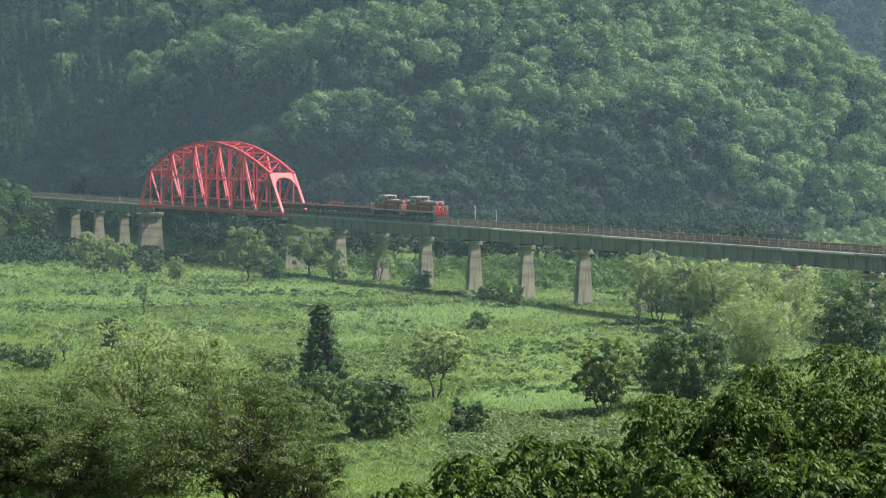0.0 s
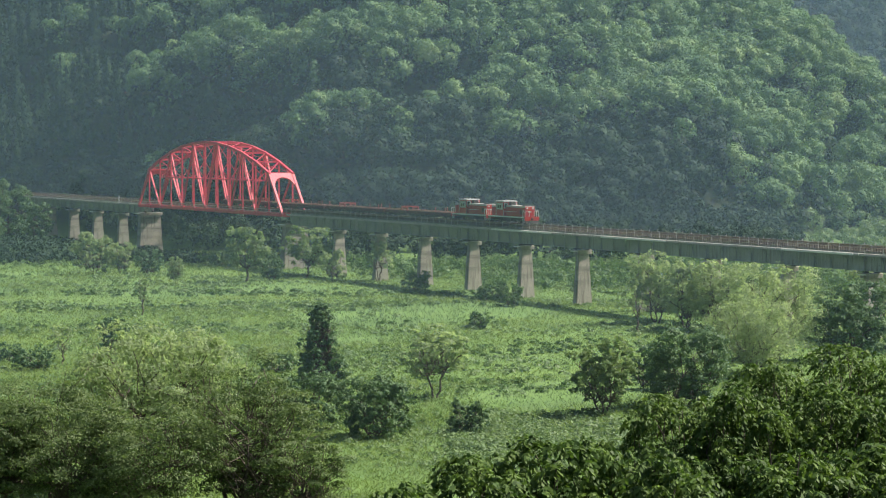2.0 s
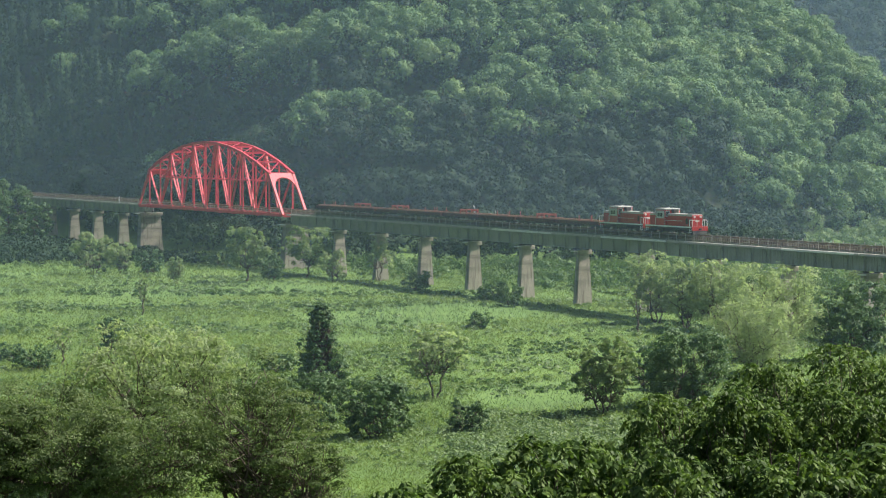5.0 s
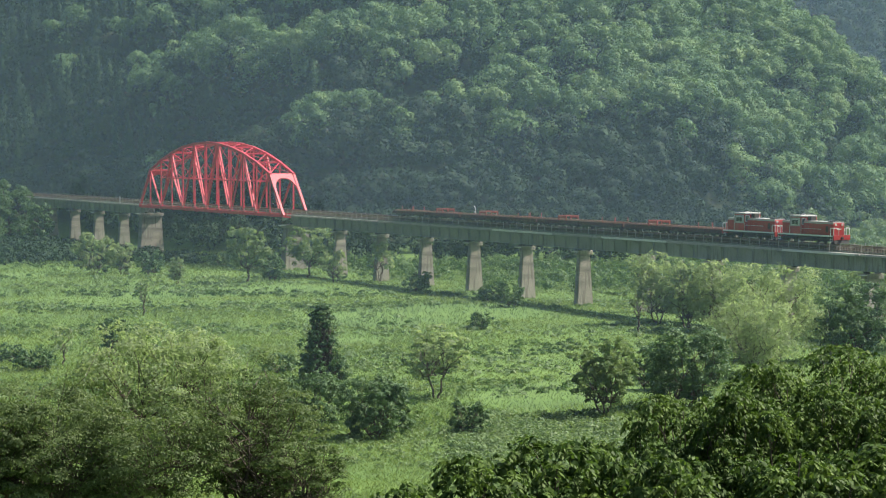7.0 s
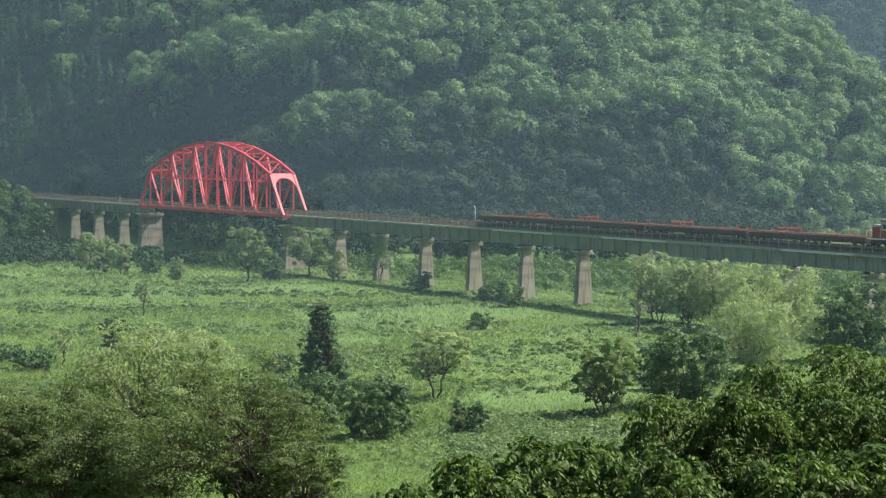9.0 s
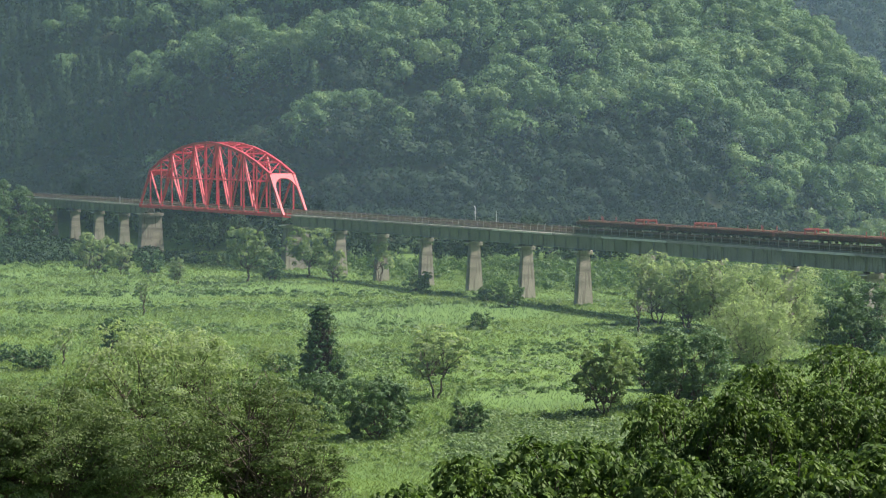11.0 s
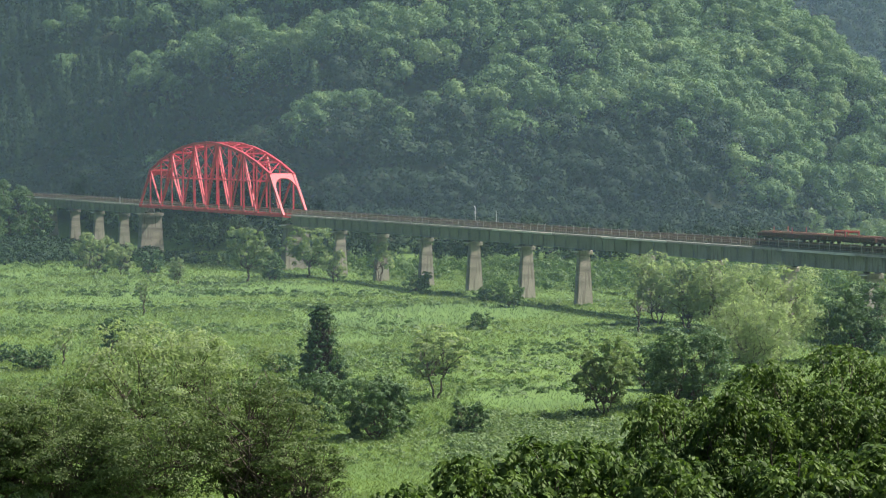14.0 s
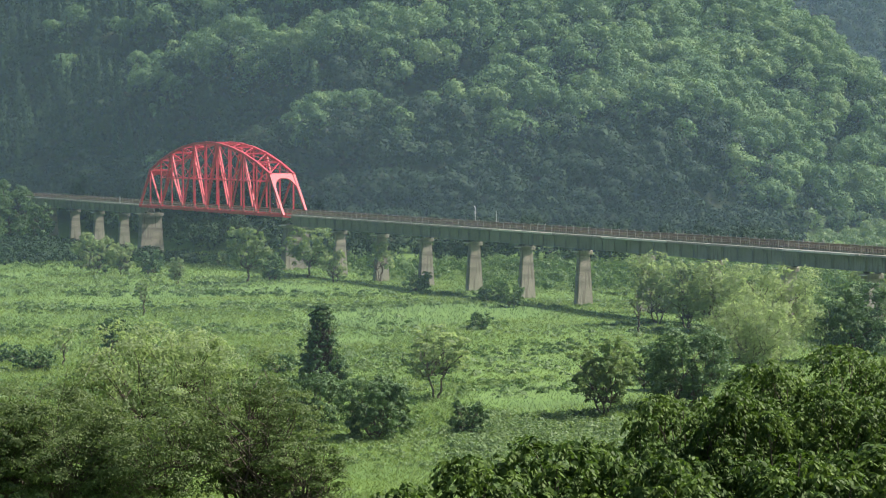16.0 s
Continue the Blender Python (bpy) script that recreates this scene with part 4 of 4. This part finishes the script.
tree("round_bush", "spreading dark green bush in tall grass", -12.4, 220.3, 5.8, 8.6, DARK_LEAF, 25, leaves=9389, leaf=0.23, bare=0.03, lobes=26, stems=4, lobe=0.2)
tree("round_bush", "spreading dark green bush in tall grass", 2.4, 219.5, 3.6, 4.3, DARK_LEAF, 26, leaves=3033, leaf=0.23, bare=0.03, lobes=26, stems=4, lobe=0.2)
tree("dark_shrub", "dense dark green shrub tree on the flood plain", -18.9, 278.5, 2.4, 4.8, DARK_LEAF, 28, leaves=1362, leaf=0.29, bare=0.05, lobes=22, stems=2, lobe=0.2)
tree("dark_shrub", "dense dark green shrub tree on the flood plain", -41.8, 302.1, 5.5, 4.4, DARK_LEAF, 29, leaves=2472, leaf=0.31, bare=0.05, lobes=22, stems=2, lobe=0.2)
tree("sapling", "thin sparse sapling in the meadow", -45.3, 285.5, 5.2, 3.9, WILLOW_LEAF, 30, leaves=420, leaf=0.30, bare=0.3, lobes=7)
tree("round_bush", "spreading dark green bush in tall grass", -47.4, 278.5, 2.7, 5.9, DARK_LEAF, 31, leaves=1871, leaf=0.29, bare=0.03, lobes=26, stems=4, lobe=0.2)
tree("round_bush", "spreading dark green bush in tall grass", -52.6, 292.8, 2.2, 4.1, DARK_LEAF, 32, leaves=984, leaf=0.30, bare=0.03, lobes=26, stems=4, lobe=0.2)
tree("willow_tree", "tall dense olive-green willow at the meadow edge", -21.7, 181.1, 14.0, 14.1, WILLOW_LEAF, 33, leaves=27000, leaf=0.23, bare=0.12, lobes=46, stems=3, hang=0.12, aspect=0.42, lobe=0.19, fill=0.12)
tree("riverside_tree", "dark olive riverside tree with fine leaves", -14.2, 167.7, 12.4, 10.3, FEATHER_LEAF, 34, leaves=20000, leaf=0.17, bare=0.14, lobes=40, stems=2, hang=0.1, aspect=0.42, lobe=0.21, flat=0.32, fill=0.2)
tree("riverside_tree", "dark olive riverside tree with fine leaves", -29.2, 171.5, 10.8, 12.1, FEATHER_LEAF, 35, leaves=20000, leaf=0.18, bare=0.14, lobes=40, stems=2, hang=0.1, aspect=0.42, lobe=0.21, flat=0.32, fill=0.2)
tree("riverside_tree", "dark olive riverside tree with fine leaves", -20.2, 160.6, 9.7, 12.5, FEATHER_LEAF, 36, leaves=20000, leaf=0.17, bare=0.30, lobes=40, stems=2, hang=0.1, aspect=0.42, lobe=0.21, flat=0.32, fill=0.2)
tree("feathery_tree", "feathery tree with thin dark limbs and small leaves", -12.7, 164.1, 10.5, 11.6, FEATHER_LEAF, 37, leaves=13000, leaf=0.17, bare=0.18, lobes=40, stems=3, aspect=0.42, hang=0.1, fill=0.3, lobe=0.18, flat=0.32)
tree("feathery_tree", "feathery tree with thin dark limbs and small leaves", -9.2, 160.6, 7.5, 7.2, FEATHER_LEAF, 38, leaves=11000, leaf=0.17, bare=0.18, lobes=40, stems=3, aspect=0.42, hang=0.1, fill=0.3, lobe=0.18, flat=0.32)
tree("riverside_tree", "dark olive riverside tree with fine leaves", -24.7, 160.6, 9.3, 9.8, FEATHER_LEAF, 39, leaves=20000, leaf=0.17, bare=0.30, lobes=40, stems=2, hang=0.1, aspect=0.42, lobe=0.21, flat=0.32, fill=0.2)
tree("riverside_tree", "dark olive riverside tree with fine leaves", -30.0, 160.6, 10.5, 7.6, FEATHER_LEAF, 40, leaves=20000, leaf=0.17, bare=0.30, lobes=40, stems=2, hang=0.1, aspect=0.42, lobe=0.21, flat=0.32, fill=0.2)
tree("green_shrub", "leafy green shrub in the scrub by the piers", -4.5, 431.4, 3.6, 6.1, WEED, 41, leaves=1214, leaf=0.42, bare=0.05, lobes=22, stems=2, lobe=0.2)
tree("green_shrub", "leafy green shrub in the scrub by the piers", 8.1, 401.1, 3.5, 6.6, WEED, 42, leaves=1324, leaf=0.42, bare=0.05, lobes=22, stems=2, lobe=0.2)
tree("green_shrub", "leafy green shrub in the scrub by the piers", 11.0, 387.4, 3.6, 5.5, WEED, 43, leaves=1227, leaf=0.40, bare=0.05, lobes=22, stems=2, lobe=0.2)
tree("dark_shrub", "dense dark green shrub tree on the flood plain", 26.4, 520.1, 3.7, 7.3, DARK_LEAF, 44, leaves=1513, leaf=0.42, bare=0.05, lobes=22, stems=2, lobe=0.2)
tree("dark_shrub", "dense dark green shrub tree on the flood plain", 29.7, 457.4, 3.2, 6.5, DARK_LEAF, 45, leaves=1170, leaf=0.42, bare=0.05, lobes=22, stems=2, lobe=0.2)
tree("round_bush", "low green bush in tall grass", 5.3, 341.0, 2.6, 4.0, WEED, 46, leaves=840, leaf=0.35, bare=0.03, lobes=26, stems=4, lobe=0.2)
tree("dark_shrub", "dense dark green shrub tree on the flood plain", -37.6, 508.5, 4.2, 7.2, DARK_LEAF, 48, leaves=1687, leaf=0.42, bare=0.05, lobes=22, stems=2, lobe=0.2)
tree("dark_shrub", "dense dark green shrub tree on the flood plain", -48.2, 520.1, 3.1, 9.8, DARK_LEAF, 50, leaves=1681, leaf=0.42, bare=0.05, lobes=22, stems=2, lobe=0.2)
tree("bank_tree", "shaded dark green tree beside the bridge end", -114.9, 643.5, 17.6, 13.6, DARK_LEAF, 51, leaves=13432, leaf=0.42, bare=0.05, lobes=18, stems=2, lobe=0.22)
tree("bank_tree", "shaded dark green tree beside the bridge end", -105.7, 629.3, 12.1, 8.9, DARK_LEAF, 52, leaves=6054, leaf=0.42, bare=0.05, lobes=18, stems=2, lobe=0.22)
tree("bank_tree", "shaded dark green tree beside the bridge end", -120.4, 636.3, 15.0, 13.5, DARK_LEAF, 53, leaves=11322, leaf=0.42, bare=0.05, lobes=18, stems=2, lobe=0.22)


# ---- broad-leaved trees on the camera's bank ----
def bank_tree(x, y, top, wide, seed, leaves=15000):
    """A tree with drooping compound leaves in tufts at the twig ends."""
    rng = np.random.default_rng(seed)
    z = float(land(x, y))
    high = top - z
    th = tagged(empty("broad_leaved_tree", pose(x, y, z - 0.1)), "bright green tree with drooping compound leaves on the bank", "tree", "trees on the bank")
    w = wide / 2
    tufts = []
    bm = bmesh.new()
    limbs(bm, rng, bent(rng, Vector((0, 0, 0)), Vector((0, 0, high * 0.45)), 0.04), 0.16, 0.11)
    # tufts sit on the upper sides of spreading pads
    k = leaves // 24
    pads = 26
    pu = (np.arange(pads) + 0.6) / pads
    pa = np.arange(pads) * 2.4 + rng.random(pads)
    pz = 0.30 + 0.58 * pu
    pr = w * np.sqrt(np.clip(1 - ((pz - 0.42) / 0.62) ** 2, 0.1, 1)) * (0.5 + 0.45 * rng.random(pads))
    pr[-1] *= 0.3
    size = w * (0.26 + 0.16 * rng.random(pads))
    host = rng.choice(pads, k, p=size ** 2 / (size ** 2).sum())
    d = unit(rng.normal(size=(k, 3)) + np.array((0, 0, 0.55)))
    deep = np.where(rng.random(k) < 0.6, 0.9 + 0.25 * rng.random(k), 0.2 + 0.65 * rng.random(k))
    c = np.stack([pr * np.cos(pa), pr * np.sin(pa), high * pz * 1.09], -1)[host] + d * (size[host] * deep)[:, None] * np.array((1.1, 1.1, 0.62))
    for i in range(0, k, 9):
        start = Vector((0, 0, high * (0.25 + 0.3 * rng.random())))
        limbs(bm, rng, bent(rng, start, Vector(c[i]), 0.07, 4), 0.05, 0.012, 5)
    part("trunk", bm, BARK, th)
    out = unit(d + np.array((0, 0, 0.2)))
    pts, face, axis = [], [], []
    for i in range(k):
        fronds = 4
        for _ in range(fronds):
            d = unit(out[i] * 0.7 + rng.normal(size=3) * 0.7 + np.array((0, 0, 0.15)))
            side = unit(np.cross(d, np.array((0, 0, 1.0))))
            droop = 0.45 + 0.9 * rng.random()
            length = 0.42 * (0.7 + 0.6 * rng.random())
            for j in range(4):
                t = (j + 1) / 4
                spine = c[i] + d * length * t + np.array((0, 0, -0.75 * length * t * t))
                for f in (-1, 1):
                    ax = unit(side * f * 0.8 + d * 0.5 + np.array((0, 0, -droop * (0.5 + t))))
                    pts.append(spine + ax * 0.07)
                    axis.append(ax)
                    face.append(unit(np.cross(ax, np.cross(np.array((0, 0, 1.0)), ax)) + rng.normal(size=3) * 0.45))
    p, ax, fc = np.array(pts), np.array(axis), np.array(face)
    n = len(p)
    s = unit(np.cross(fc, ax))
    L = (0.185 * (0.75 + 0.5 * rng.random(n)))[:, None] / 2
    W = L * 0.5
    v = np.stack([p - ax * L, p + s * W, p + ax * L, p - s * W], 1)
    crown = new("crown", mesh_from("crown", v.reshape(-1, 3), quads(n), BROAD_LEAF))
    crown.parent = th


for _i, (_x, _y, _top, _wide, _n) in enumerate((
        (8.0, 84.0, 18.05, 5.0, 20000), (12.5, 88.0, 18.85, 6.4, 22000), (15.9, 92.0, 19.10, 7.0, 22000),
        (10.1, 82.0, 18.55, 4.4, 18000), (13.6, 83.0, 18.45, 5.2, 20000), (16.6, 84.0, 18.6, 4.6, 16000),
        (-0.9, 58.0, 18.75, 2.4, 6000), (0.8, 60.0, 19.05, 3.0, 9000), (2.5, 61.0, 19.45, 3.2, 10000),
        (3.9, 62.0, 19.25, 3.2, 10000), (5.6, 59.5, 19.15, 3.2, 10000), (7.8, 60.0, 19.04, 3.6, 11000),
        (9.3, 60.0, 19.18, 3.4, 11000), (10.9, 60.5, 19.33, 3.6, 11000), (6.6, 66.0, 18.0, 3.4, 9000))):
    bank_tree(_x, _y, _top, _wide, _i + 1, _n)


# ---- haze over the valley, put into tinted sheets ----
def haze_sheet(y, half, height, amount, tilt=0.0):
    m = haze_of("haze_tint", (0.46, 0.67, 0.84), amount)
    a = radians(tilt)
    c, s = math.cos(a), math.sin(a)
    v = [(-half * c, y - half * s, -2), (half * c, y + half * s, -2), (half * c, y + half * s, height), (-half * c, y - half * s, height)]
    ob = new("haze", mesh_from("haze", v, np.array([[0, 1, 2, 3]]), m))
    tagged(ob, "thin bluish see-through sheet standing in for morning haze over the valley", "haze", "", "structure")


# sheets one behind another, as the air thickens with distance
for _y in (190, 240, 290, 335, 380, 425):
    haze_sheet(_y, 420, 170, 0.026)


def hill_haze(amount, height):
    """A folded bluish curtain in place of haze along the wooded hill's foot."""
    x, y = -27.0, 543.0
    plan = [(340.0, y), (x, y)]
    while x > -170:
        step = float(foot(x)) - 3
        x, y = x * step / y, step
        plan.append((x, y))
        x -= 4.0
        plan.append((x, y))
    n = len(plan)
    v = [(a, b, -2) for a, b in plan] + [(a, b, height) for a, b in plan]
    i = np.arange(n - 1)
    me = mesh_from("haze", v, np.stack([i, i + 1, i + 1 + n, i + n], -1), haze_of("hill_haze_tint", (0.42, 0.66, 0.92), amount))
    tagged(new("haze", me), "bluish see-through curtain standing in for morning haze along the wooded hill", "haze", "", "structure")


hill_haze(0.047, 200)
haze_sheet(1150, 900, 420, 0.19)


# ---- motion ----
def motions():
    place = {0.0: 6.8, 1.0: 24.2, 2.0: 41.7, 3.0: 59.3, 4.0: 76.7, 6.5: 121.5, 7.0: 130.4, 9.0: 165.6, 11.5: 209.6, 14.0: 253.6, 16.0: 288.8}
    for thing, back in TRAIN:
        walk(thing, [(t, on_line(s - back, RAIL_Z)) for t, s in place.items()])


motions()
